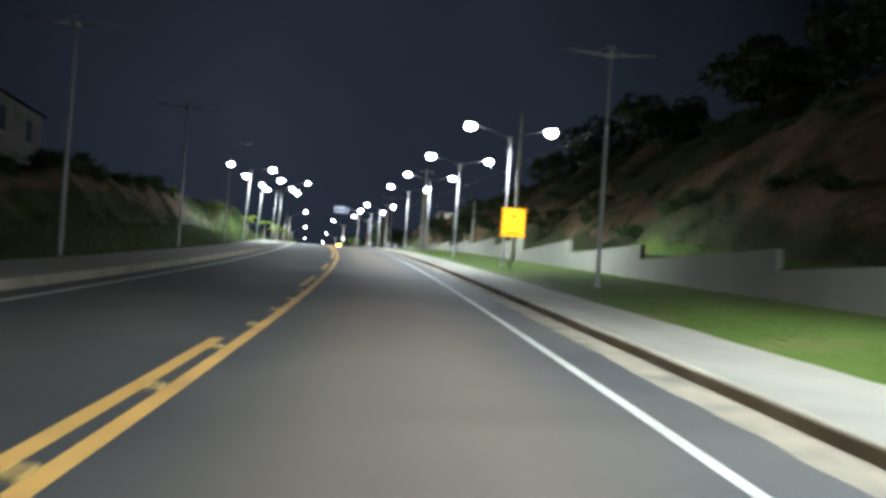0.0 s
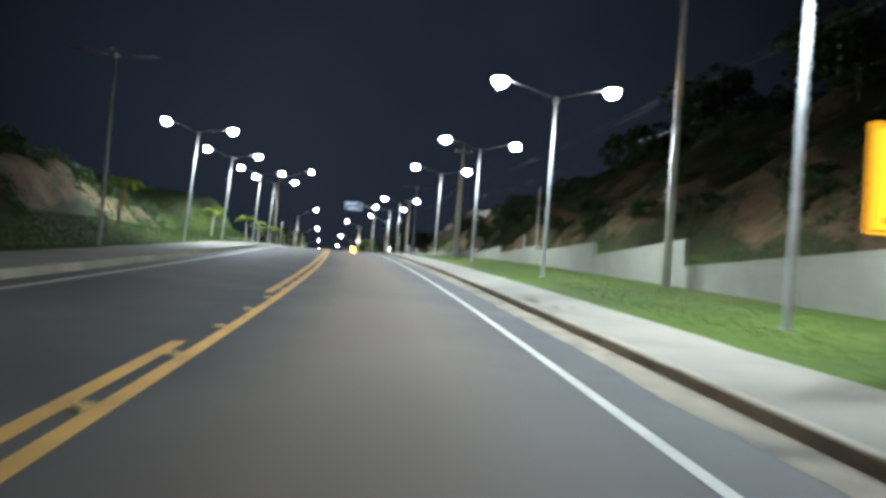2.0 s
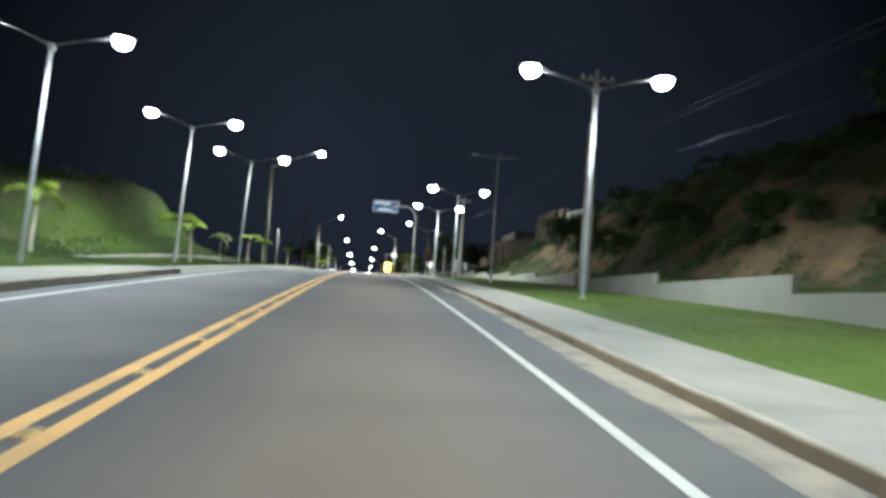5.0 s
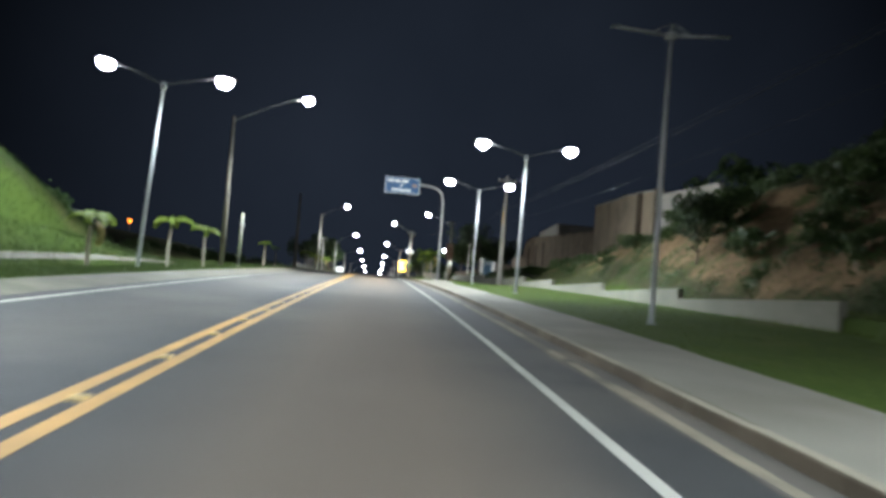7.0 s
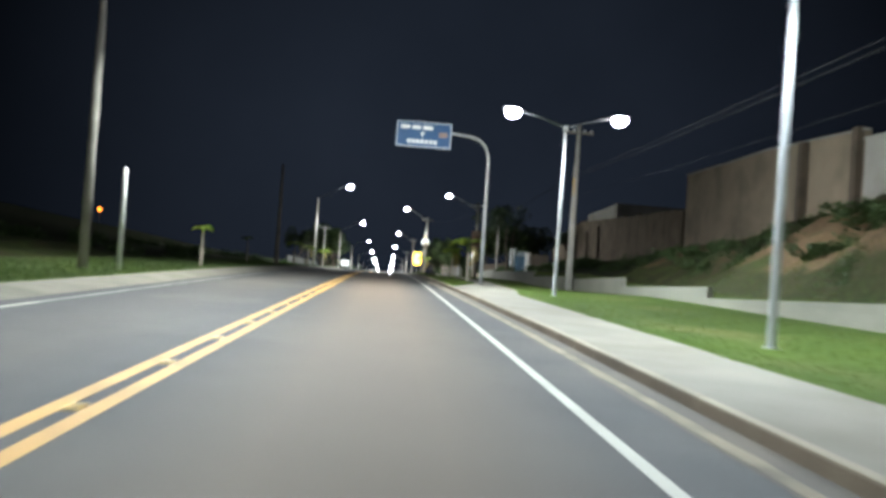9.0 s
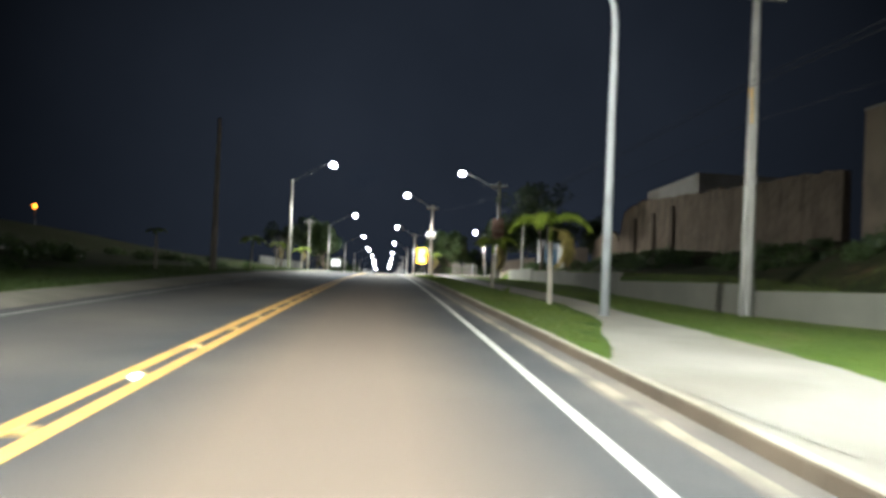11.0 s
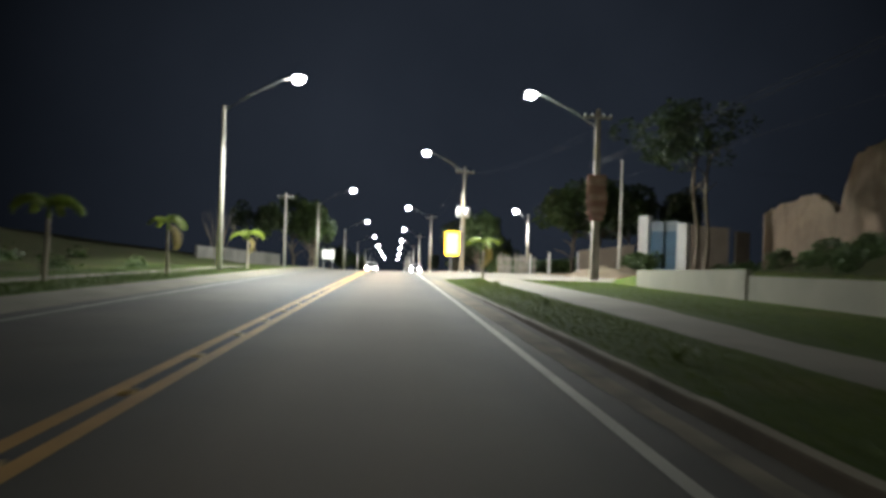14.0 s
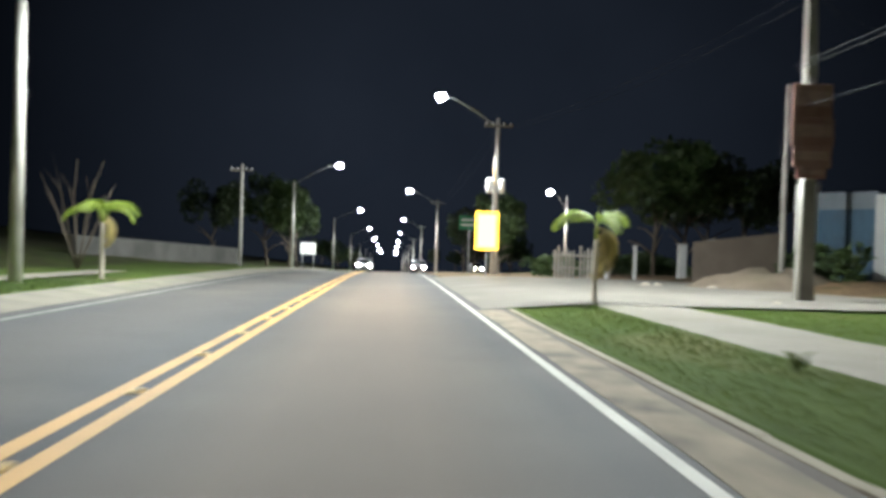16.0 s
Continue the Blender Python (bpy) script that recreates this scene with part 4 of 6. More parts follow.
# overhead blue sign on a cantilever
root = thing("overhead_sign", place(144.1, 4.64, 0.06), "blue overhead road sign on a bent steel mast", "road sign")
bm = bmesh.new()
tube(bm, [(0, 0, -0.25), (0, 0, 3.0), (0, 0, 5.9), (-0.04, 0, 6.3), (-0.2, 0, 6.7), (-0.5, 0, 7.0), (-0.95, 0, 7.14), (-1.6, 0, 7.2), (-4.4, 0, 7.25)], [0.095, 0.082, 0.07, 0.068, 0.066, 0.062, 0.058, 0.055, 0.05], 14)
part("mast", bm, STEEL, root)
bm = bmesh.new()
box(bm, -0.14, 0.14, -0.14, 0.14, -0.05, 0.03, 0.01)
part("base_plate", bm, STEEL, root)
for x in (-4.1, -2.2):
    bm = bmesh.new()
    box(bm, x - 0.03, x + 0.03, -0.09, -0.05, 6.4, 7.5)
    part("bracket", bm, STEEL, root)
bm = bmesh.new()
box(bm, -4.55, -1.9, -0.13, -0.09, 6.42, 7.65, 0.01)
panel = part("panel", bm, SIGN_BLUE, root)
bars(panel, [(-4.53, -1.92, 7.60, 7.63), (-4.53, -1.92, 6.44, 6.47), (-4.53, -4.50, 6.47, 7.60), (-1.95, -1.92, 6.47, 7.60)], -0.131, SIGN_WHITE)
bars(panel, [(-4.35, -3.9, 7.28, 7.46), (-3.8, -3.4, 7.28, 7.46), (-3.3, -2.8, 7.28, 7.46)], -0.131, SIGN_WHITE)
bars(panel, [(-4.0 + 0.21 * k, -3.85 + 0.21 * k, 6.6, 6.78) for k in range(7)], -0.131, SIGN_WHITE)
bars(panel, [(-2.5, -2.1, 6.95, 7.2)], -0.131, FADED_BAND)
bm = bmesh.new()
bm.faces.new([bm.verts.new((x, -0.136, z)) for x, z in ((-3.32, 6.9), (-3.26, 6.9), (-3.26, 7.05), (-3.18, 7.05), (-3.29, 7.2), (-3.40, 7.05), (-3.32, 7.05))])
part("arrow", bm, SIGN_WHITE, panel)



def yellow_sign(s, o, w, h0, h1, label, marks, turn=0.0, sheet=None):
    b = float(terrain(s, o))
    root = thing("warning_sign", place(s, o, b, turn), label, "road sign", "yellow warning signs")
    bm = bmesh.new()
    tube(bm, [(0, 0.03, -0.3), (0, 0.03, h1 - 0.1)], 0.035, 10)
    part("post", bm, STEEL, root)
    bm = bmesh.new()
    box(bm, -w / 2, w / 2, -0.025, 0.0, h0, h1, 0.01)
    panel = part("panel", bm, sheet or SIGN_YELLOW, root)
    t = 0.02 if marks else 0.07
    bars(panel, [(-w / 2 + 0.03, w / 2 - 0.03, h1 - 0.03 - t, h1 - 0.03), (-w / 2 + 0.03, w / 2 - 0.03, h0 + 0.03, h0 + 0.03 + t), (-w / 2 + 0.03, -w / 2 + 0.03 + t, h0 + 0.05, h1 - 0.05), (w / 2 - 0.03 - t, w / 2 - 0.03, h0 + 0.05, h1 - 0.05)], -0.026, SIGN_BLACK if marks else SIGN_RETRO_RIM)
    if marks:
        bm = bmesh.new()
        zc = h1 - 0.36
        vs = [bm.verts.new((x, -0.028, zc + z)) for x, z in ((-0.15, -0.02), (-0.07, 0.02), (0.0, 0.045), (0.07, 0.02), (0.15, -0.02))]
        bm.faces.new(vs)
        part("hump_symbol", bm, SIGN_BLACK, panel)
        bars(panel, [(x, x + wd, h0 + 0.13, h0 + 0.2) for x, wd in ((-0.30, 0.07), (-0.2, 0.05), (-0.11, 0.08), (0.0, 0.07), (0.1, 0.06), (0.19, 0.09))], -0.026, SIGN_BLACK)
    return root


# Both sheets glow in place of the headlight shine they would return.
yellow_sign(44.5, 5.77, 1.04, 1.36, 2.62, "yellow reflective speed-hump warning sign on a post, glow added", True, turn=-1, sheet=SIGN_RETRO_NEAR)
yellow_sign(212.5, 4.36, 1.02, 1.3, 3.0, "large yellow rectangular reflective sign on a post, glow added", False, sheet=SIGN_RETRO_FAR)

# stacked brown-red advertising boards fixed to the pole
root = thing("advert_boards", place(198.7, 10.85, float(terrain(198.7, 10.9))), "stack of faded red-brown advertising boards on a pole", "advertising board")
for x0, x1, z0, z1 in ((-0.28, 0.52, 3.30, 3.594), (-0.40, 0.66, 3.60, 4.134), (-0.46, 0.70, 4.14, 4.874), (-0.44, 0.64, 4.88, 5.78)):
    bm = bmesh.new()
    box(bm, x0, x1, -0.34, -0.29, z0, z1, 0.008)
    board = part("board", bm, SIGN_RED, root)
    zc, half = z0 + 0.58 * (z1 - z0), 0.22 * (z1 - z0)
    bars(board, [(x0 + 0.10, x1 - 0.08, zc - half, zc + half)], -0.342, FADED_BAND)
bm = bmesh.new()
box(bm, 0.05, 0.15, -0.29, -0.12, 3.3, 5.8)
part("bracket", bm, STEEL, root)

root = thing("notice_sign", place(252.5, -8.3, float(terrain(252.5, -8.3)), 0), "small white notice board on two posts", "road sign")
bm = bmesh.new()
box(bm, -0.75, 0.75, -0.04, 0.0, 1.45, 2.6, 0.01)
panel = part("panel", bm, SIGN_WHITE, root)
bars(panel, [(-0.28, -0.18, 1.6, 2.45), (0.2, 0.3, 1.6, 2.45)], -0.041, SIGN_BLACK)
for x in (-0.55, 0.55):
    bm = bmesh.new()
    tube(bm, [(x, 0.04, -0.2), (x, 0.04, 2.5)], 0.04, 8)
    part("post", bm, STEEL, root)

root = thing("direction_sign", place(235, 6.0, float(terrain(235, 6.0)), 0), "green rectangular direction sign on a post", "road sign")
bm = bmesh.new()
box(bm, -0.8, 0.85, -0.04, 0.0, 3.3, 4.4, 0.01)
panel = part("panel", bm, SIGN_GREEN, root)
bars(panel, [(-0.6, 0.5, 4.0, 4.15), (-0.6, 0.3, 3.6, 3.75)], -0.041, SIGN_WHITE)
bm = bmesh.new()
tube(bm, [(0, 0.04, -0.2), (0, 0.04, 4.3)], 0.05, 8)
part("post", bm, STEEL, root)

# ---- retaining walls ----
def wall_run(name, label, panels, thick=0.2, base=-0.3, mat=WALL):
    """Panels of (s0, o0, top0, s1, o1, top1); tops over the road's line, each panel its own mesh."""
    root = thing(name, Matrix(), label, "wall", kind="structure")
    for s0, o0, t0, s1, o1, t1 in panels:
        bm = bmesh.new()
        n = max(2, int(abs(s1 - s0) / 3) + 1)
        cols = []
        for k in range(n + 1):
            u = k / n
            s, o, t = s0 + (s1 - s0) * u, o0 + (o1 - o0) * u, t0 + (t1 - t0) * u
            p, q, r, w = at(s, o, base), at(s, o, t), at(s, o + thick, t), at(s, o + thick, base)
            cols.append([bm.verts.new(v) for v in (p, q, r, w)])
        for a, b in zip(cols, cols[1:]):
            for k in range(3):
                bm.faces.new((a[k], b[k], b[k + 1], a[k + 1]))
        bm.faces.new(cols[0])
        bm.faces.new(list(reversed(cols[-1])))
        bmesh.ops.recalc_face_normals(bm, faces=bm.faces)
        part("wall_panel", bm, mat, root)
    return root


def block_courses(root, panels, o, single=()):
    """Blocks a little proud of the wall's face, in level courses; those of the panels in single are objects of their own."""
    unit = bmesh.new()
    box(unit, -0.03, 0.0, -0.193, 0.193, 0.0, 0.188)
    unit = mesh_of(unit, "block")
    unit.materials.append(BLOCK)
    base_v = [v.co.copy() for v in unit.vertices]
    base_f = [list(f.vertices) for f in unit.polygons]
    rb = random.Random(12)
    V, F = [], []
    for k, (s0, s1, t0, t1) in enumerate(panels):
        za = at(s0, o).z
        for c in range(-3, 14):
            z = za + 0.2 * c
            x = s0 + 0.2 + (0.2 if c % 2 else 0.0)
            while x < s1 - 0.2:
                road_z = at(x, o).z
                u = (x - s0) / (s1 - s0)
                top = road_z + t0 + (t1 - t0) * u
                if z + 0.24 < top and z + 0.19 > road_z + float(terrain(x, o - 0.2)):
                    p = at(x, o)
                    m = Matrix.LocRotScale(Vector((p.x, p.y, z)), Euler((0, 0, heading(x))), None) @ Matrix.Translation((0.0245 + rb.uniform(-0.0015, 0.0015), 0, 0))
                    if k in single:
                        ob = new("block", unit)
                        ob.parent = root
                        ob.matrix_basis = m
                    else:
                        n = len(V)
                        V += [m @ v for v in base_v]
                        F += [[n + i for i in f] for f in base_f]
                x += 0.4
    me = bpy.data.meshes.new("block_courses")
    me.from_pydata(V, [], F)
    me.materials.append(BLOCK)
    ob = new("block_courses", me)
    ob.parent = root
    tagged(ob, kind="stuff")


ends = [5.0, 14.0, 23.0, 31.9, 40.8, 49.8, 58.8, 67.4, 76.2, 85.3, 93.7, 102.5]
tops = [1.66, 1.66, 1.67, 1.67, 1.66, 1.77, 1.91, 1.72, 1.47, 1.30, 1.11]
lows = [1.1, 1.1, 1.1, 1.08, 1.11, 1.02, 1.14, 1.12, 0.82, 0.72, 0.62]
wall_a = wall_run("wall_retaining", "grey rendered block retaining wall stepping with the slope", [(ends[k], 10.0, tops[k], ends[k + 1] - 0.004, 10.0, lows[k]) for k in range(11)])
BLOCKS_A = [(ends[k], ends[k + 1], tops[k], lows[k]) for k in range(2, 11)]
ends = [105.6, 114.5, 123.2, 132.8, 141.4, 150.0]
tops, lows = [0.98, 0.93, 0.90, 0.86, 0.92], [0.56, 0.52, 0.48, 0.50, 0.60]
BLOCKS_B = [(ends[k], ends[k + 1], tops[k], lows[k]) for k in range(5)]
wall_b2 = wall_run("wall_retaining", "low grey rendered retaining wall in stepped panels", [(ends[k], 10.72, tops[k], ends[k + 1] - 0.004, 10.72, lows[k]) for k in range(5)])
wall_run("wall_retaining", "low pale concrete retaining wall beside grass", [(149.95, 10.74, 0.80, 162.3, 10.96, 0.55), (162.3, 11.0, 0.95, 172.0, 11.0, 0.82), (172.0, 11.0, 0.95, 181.7, 11.0, 0.85), (181.8, 10.96, 1.05, 191.6, 10.96, 0.84)])

# ---- buildings and walls on the hillside ----
def slab(bm, s0, o0, s1, o1, b0, b1, t0, t1, thick=0.25):
    """An upright wall between two ground places, with bottom and top heights at each."""
    a, b = at(s0, o0), at(s1, o1)
    side = (b - a).to_2d().orthogonal().normalized() * thick
    side = Vector((side.x, side.y, 0))
    vs = []
    for p, bo, to in ((a, b0, t0), (b, b1, t1)):
        for off in (Vector(), side):
            for z in (bo, to):
                vs.append(bm.verts.new(p + off + Vector((0, 0, z))))
    for f in ((0, 1, 5, 4), (2, 6, 7, 3), (1, 3, 7, 5), (0, 2, 3, 1), (4, 5, 7, 6), (0, 4, 6, 2)):
        bm.faces.new([vs[k] for k in f])
    bmesh.ops.recalc_face_normals(bm, faces=bm.faces)


root = thing("hill_wall", Matrix(), "tan plastered boundary wall on top of the hillside", "wall", kind="structure")
hill = [(127.8, 18.8, 6.9, PLASTER_GREY), (137.3, 19.3, 7.25, PLASTER), (146.0, 20.3, 7.9, PLASTER), (154.0, 21.3, 8.2, PLASTER), (161.0, 22.1, 8.5, PLASTER)]
for (s0, o0, t0, mat), (s1, o1, t1, _) in zip(hill, hill[1:]):
    bm = bmesh.new()
    slab(bm, s0, o0, s1 - 0.01, o1, 3.0, 3.0, t0 + (0.35 if s0 > 130 else 0.0), t1 + (0.3 if s0 > 130 else -0.05))
    part("wall_panel", bm, mat, root)
    bm = bmesh.new()
    slab(bm, s0, o0 - 0.03, s1 - 0.01, o1 - 0.03, t0 + (0.352 if s0 > 130 else 0.002), t1 + (0.302 if s0 > 130 else -0.048), t0 + (0.44 if s0 > 130 else 0.09), t1 + (0.39 if s0 > 130 else 0.04), 0.31)
    part("coping", bm, PLASTER_GREY, root)
# Dark tone of these piers stands in for their shadow on the wall.
for s, o, t in ((137.4, 19.1, 7.75), (142.0, 19.55, 7.9)):
    bm = bmesh.new()
    slab(bm, s, o, s + 0.4, o + 0.05, 3.0, 3.0, t, t, 0.35)
    part("pier", bm, SHADE_BROWN, root)

root = thing("ruined_wall", Matrix(), "tall weathered brown masonry wall with ragged top and streaks", "wall", kind="structure")
RUIN_S = [164, 176, 184, 188.5, 190.2, 192.2, 192.7, 193.2, 194.0, 195.2, 196.6, 198.2, 199.4]
RUIN_T = [6.6, 6.8, 7.0, 7.1, 6.9, 6.5, 5.3, 3.7, 4.5, 4.95, 4.7, 4.6, 4.1]
edges = [199.4, 193.1, 186.0, 178.5, 171.0, 164.0]
for e0, e1 in zip(edges, edges[1:]):
    cols_s = np.linspace(e0, e1, 26)
    V, F = [], []
    rows_n = 18
    for s in cols_s:
        u = (199.4 - s) / 35.4
        crest = float(np.interp(s, RUIN_S, RUIN_T)) + 0.28 * noise.noise(Vector((s * 0.9, 3.0, 0))) + 0.22 * noise.noise(Vector((s * 2.7, 7.0, 0)))
        for k in range(rows_n + 1):
            z = 0.7 + (crest - 0.7) * k / rows_n
            bulge = 0.06 * noise.noise(Vector((s * 0.8, z * 0.8, 1.0))) + 0.05 * noise.noise(Vector((s * 2.5, z * 2.5, 5.0)))
            V.append(at(s, 20.9 + 2.0 * u + bulge, z))
        V.append(at(s, 21.3 + 2.0 * u, crest))
        V.append(at(s, 21.4 + 2.0 * u, 0.7))
    w = rows_n + 3
    for a in range(25):
        for k in range(w - 1):
            F.append((a * w + k, a * w + k + 1, (a + 1) * w + k + 1, (a + 1) * w + k))
    F.append(tuple(range(w)))
    F.append(tuple(reversed(range(25 * w, 26 * w))))
    me = bpy.data.meshes.new("wall_panel")
    me.from_pydata(V, [], F)
    me.materials.append(RUIN)
    ob = new("wall_panel", me)
    ob.parent = root
# Dark strips laid on the wall stand in for shaded gaps between panels.
for s, w, t in ((182.5, 0.55, 6.2), (185.8, 0.4, 5.9), (189.4, 0.35, 5.7)):
    bm = bmesh.new()
    u = (199.4 - s) / 35.4
    slab(bm, s - w / 2, 20.72 + 2.0 * u, s + w / 2, 20.70 + 2.0 * u, 1.0, 1.0, t, t + 0.05, -0.1)
    part("gap_strip", bm, SHADE_BROWN, root, "dark upright strip standing for a gap in the wall")
root = thing("upper_building", Matrix(), "plain grey plastered block rising behind the ruined wall", "building", kind="structure")
for s0, o0, s1, o1, t0, t1 in ((191.4, 23.2, 181.7, 23.4, 8.3, 8.75), (181.7, 23.4, 182.4, 34.0, 8.75, 8.75), (191.4, 23.2, 192.0, 34.0, 8.3, 8.3)):
    bm = bmesh.new()
    slab(bm, s0, o0, s1, o1, 1.5, 1.5, t0, t1, 0.2)
    part("wall", bm, PLASTER_GREY, root)

# gate with white columns, blue leaves, brick side walls
g = place(210.2, 17.6, float(terrain(210.2, 17.6)), -60)
root = thing("gateway", g, "blue sheet-metal gate between white plastered columns", "gate")
for x0, x1, top in ((0.0, 0.9, 4.0), (3.32, 4.1, 3.45)):
    bm = bmesh.new()
    box(bm, x0, x1, -0.22, 0.22, -0.4, top, 0.02)
    part("column", bm, PLASTER_WHITE, root)
for k in range(2):
    x0, x1 = 0.93 + 1.21 * k, 2.08 + 1.21 * k
    bm = bmesh.new()
    box(bm, x0, x1, -0.03, 0.03, 0.03, 2.9, 0.008)
    leaf = part("gate_leaf", bm, GATE_BLUE, root)
    bm = bmesh.new()
    box(bm, x0, x1, -0.026, 0.026, 2.902, 3.6, 0.008)
    part("upper_panel", bm, GATE_PALE, leaf, "pale weathered upper sheet")
    for j in range(4):
        bm = bmesh.new()
        box(bm, x0 + 0.14 + 0.28 * j, x0 + 0.18 + 0.28 * j, -0.045, -0.03, 0.1, 2.84)
        part("rib", bm, GATE_BLUE, leaf)
wall_b = thing("wall_brick", Matrix(), "rough unplastered brick yard wall beside the gate", "wall", kind="structure")
for a in ((206.5, 19.78, 206.2, 22.2, 3.5, 3.4, BRICK), (206.3, 22.75, 206.5, 23.8, 3.2, 3.15, BRICK), (206.2, 25.4, 205.6, 27.0, 3.1, 2.9, BRICK), (210.5, 17.3, 211.6, 13.6, 2.2, 1.7, BRICK)):
    bm = bmesh.new()
    slab(bm, *a[:4], -0.2, -0.2, a[4] + 0.3, a[5] + 0.3, 0.2)
    part("wall_panel", bm, a[6], wall_b)

# pale paling fence and columns beyond the side road
rf = random.Random(8)
root = thing("paling_fence", place(216.0, 8.3, float(terrain(216, 8)), 0), "weathered pale wooden paling fence", "fence")
for k in range(16):
    x = k * 0.19
    if k in (6, 13, 14):
        continue
    h = 1.45 + rf.uniform(-0.15, 0.2)
    bm = bmesh.new()
    box(bm, x, x + 0.11, -0.02, 0.02, -0.1, h, 0.006)
    ob = part("paling", bm, WOOD, root)
for z in (0.45, 1.1):
    bm = bmesh.new()
    box(bm, -0.05, 3.05, 0.022, 0.07, z, z + 0.09)
    part("rail", bm, WOOD, root)
for n, (s, o, h, w) in enumerate(((215, 12.15, 1.6, 0.15), (215, 14.55, 1.65, 0.36), (215.2, 16.2, 1.9, 0.3), (214.6, 10.6, 1.5, 0.14))):
    root = thing("column", place(s, o, float(terrain(s, o))), "white plastered square column by the fence" if w > 0.2 else "slim pale fence post", "column", "yard columns")
    bm = bmesh.new()
    box(bm, -w / 2, w / 2, -w / 2, w / 2, -0.1, h, 0.015)
    part("shaft", bm, PLASTER_WHITE, root)
    bm = bmesh.new()
    box(bm, -w / 2 - 0.04, w / 2 + 0.04, -w / 2 - 0.04, w / 2 + 0.04, h, h + 0.07, 0.01)
    part("cap", bm, PLASTER_GREY, root)


def house(s, o, w, d, h, wall_mat, label, turn=0.0, rh=1.2):
    b = float(terrain(s, o))
    root = thing("house", place(s, o, b, turn), label, "house")
    bm = bmesh.new()
    box(bm, -w / 2, w / 2, -d / 2, d / 2, -2.0, h)
    part("wall", bm, wall_mat, root)
    bm = bmesh.new()
    e = 0.35
    v = [bm.verts.new(p) for p in ((-w / 2 - e, -d / 2 - e, h), (w / 2 + e, -d / 2 - e, h), (w / 2 + e, d / 2 + e, h), (-w / 2 - e, d / 2 + e, h), (-w / 2 - e, 0, h + rh), (w / 2 + e, 0, h + rh))]
    for f in ((0, 1, 5, 4), (2, 3, 4, 5), (1, 2, 5), (3, 0, 4), (3, 2, 1, 0)):
        bm.faces.new([v[k] for k in f])
    bmesh.ops.solidify(bm, geom=bm.faces[:], thickness=0.06)
    part("roof", bm, ROOF, root)
    for x in (-w / 4, w / 4):
        bm = bmesh.new()
        box(bm, x - 0.5, x + 0.5, -d / 2 - 0.03, -d / 2 + 0.02, h * 0.4, h * 0.8)
        win = part("window", bm, GLASS, root)
        bm = bmesh.new()
        box(bm, x - 0.6, x + 0.6, -d / 2 - 0.08, -d / 2 + 0.02, h * 0.4 - 0.08, h * 0.4 - 0.01)
        part("sill", bm, PLASTER_GREY, win)
    return root


house(62, -25.5, 10, 7, 3.6, DARK_PLASTER, "grey plastered house above the cut slope", 95)
wall_run("wall_left", "long low weathered yard wall beyond the grass", [(214, -14.5, 1.5, 226, -13.8, 1.5), (226, -13.8, 1.5, 240, -12.6, 1.6)], mat=DARK_PLASTER)
lamp_base = float(terrain(231, -47.7))
lamp_top = 7.4 - lamp_base
root = thing("porch_lamp", place(231, -47.7, lamp_base), "orange sodium lamp on a thin post", "lamp")
bm = bmesh.new()
tube(bm, [(0, 0, -0.2), (0, 0, lamp_top - 0.1), (0.1, -0.3, lamp_top + 0.1)], 0.05, 8)
part("post", bm, STEEL, root)
bm = bmesh.new()
bmesh.ops.create_icosphere(bm, subdivisions=2, radius=0.32, matrix=Matrix.Translation((0.12, -0.4, lamp_top)))
part("globe", bm, SODIUM, root, "glowing orange globe")

# ---- plants ----
def palm_meshes(seed):
    """Frond meshes: an arching rib with feathery leaflets set all round it."""
    r = random.Random(seed)
    out = []
    for k in range(5):
        bm = bmesh.new()
        L, a0, a1 = r.uniform(1.2, 1.45), r.uniform(48, 72), r.uniform(-62, -98)
        n = 18
        pts, p = [Vector((0, 0, 0))], Vector((0, 0, 0))
        for i in range(n):
            a = radians(a0 + (a1 - a0) * ((i + 0.5) / n) ** 0.85)
            p = p + Vector((math.cos(a), 0.04 * math.sin(i * 0.5 + k), math.sin(a))) * (L / n)
            pts.append(p)
        tube(bm, pts, [0.016 * (1 - 0.85 * i / n) + 0.002 for i in range(n + 1)], 4, cap=False)
        m = 56
        for i in range(m):
            u = 0.16 + 0.84 * i / (m - 1)
            a = min(u * n, n - 0.001)
            q = pts[int(a)].lerp(pts[int(a) + 1], a - int(a))
            t = (pts[int(a) + 1] - pts[int(a)]).normalized()
            up = t.cross(Vector((0, 1, 0))) * -1
            ln0 = 0.36 * (math.sin(math.pi * min(1.0, 0.12 + u * 0.80)) ** 0.55) * (1 - 0.3 * u)
            for sd in (-1, 1):
                for tilt in (r.uniform(0.1, 0.6), r.uniform(-0.75, -0.1)):
                    d = (Vector((0, sd, 0)) * math.cos(tilt) + up * math.sin(tilt) + t * r.uniform(0.45, 0.8) + Vector((0, 0, -0.18))).normalized()
                    ln = ln0 * r.uniform(0.8, 1.1)
                    e = q + d * ln + Vector((0, 0, -0.28 * ln))
                    mid = q + d * ln * 0.55
                    w = t * 0.013
                    vs = [bm.verts.new(c) for c in (q - w * 0.5, mid - w, e, mid + w, q + w * 0.5)]
                    bm.faces.new(vs)
        out.append(mesh_of(bm, "frond"))
    return out


FRONDS = palm_meshes(3)
for me in FRONDS:
    me.materials.append(FROND)
FRONDS_DRY = [me.copy() for me in FRONDS]
for me in FRONDS_DRY:
    me.materials[0] = FROND_DRY


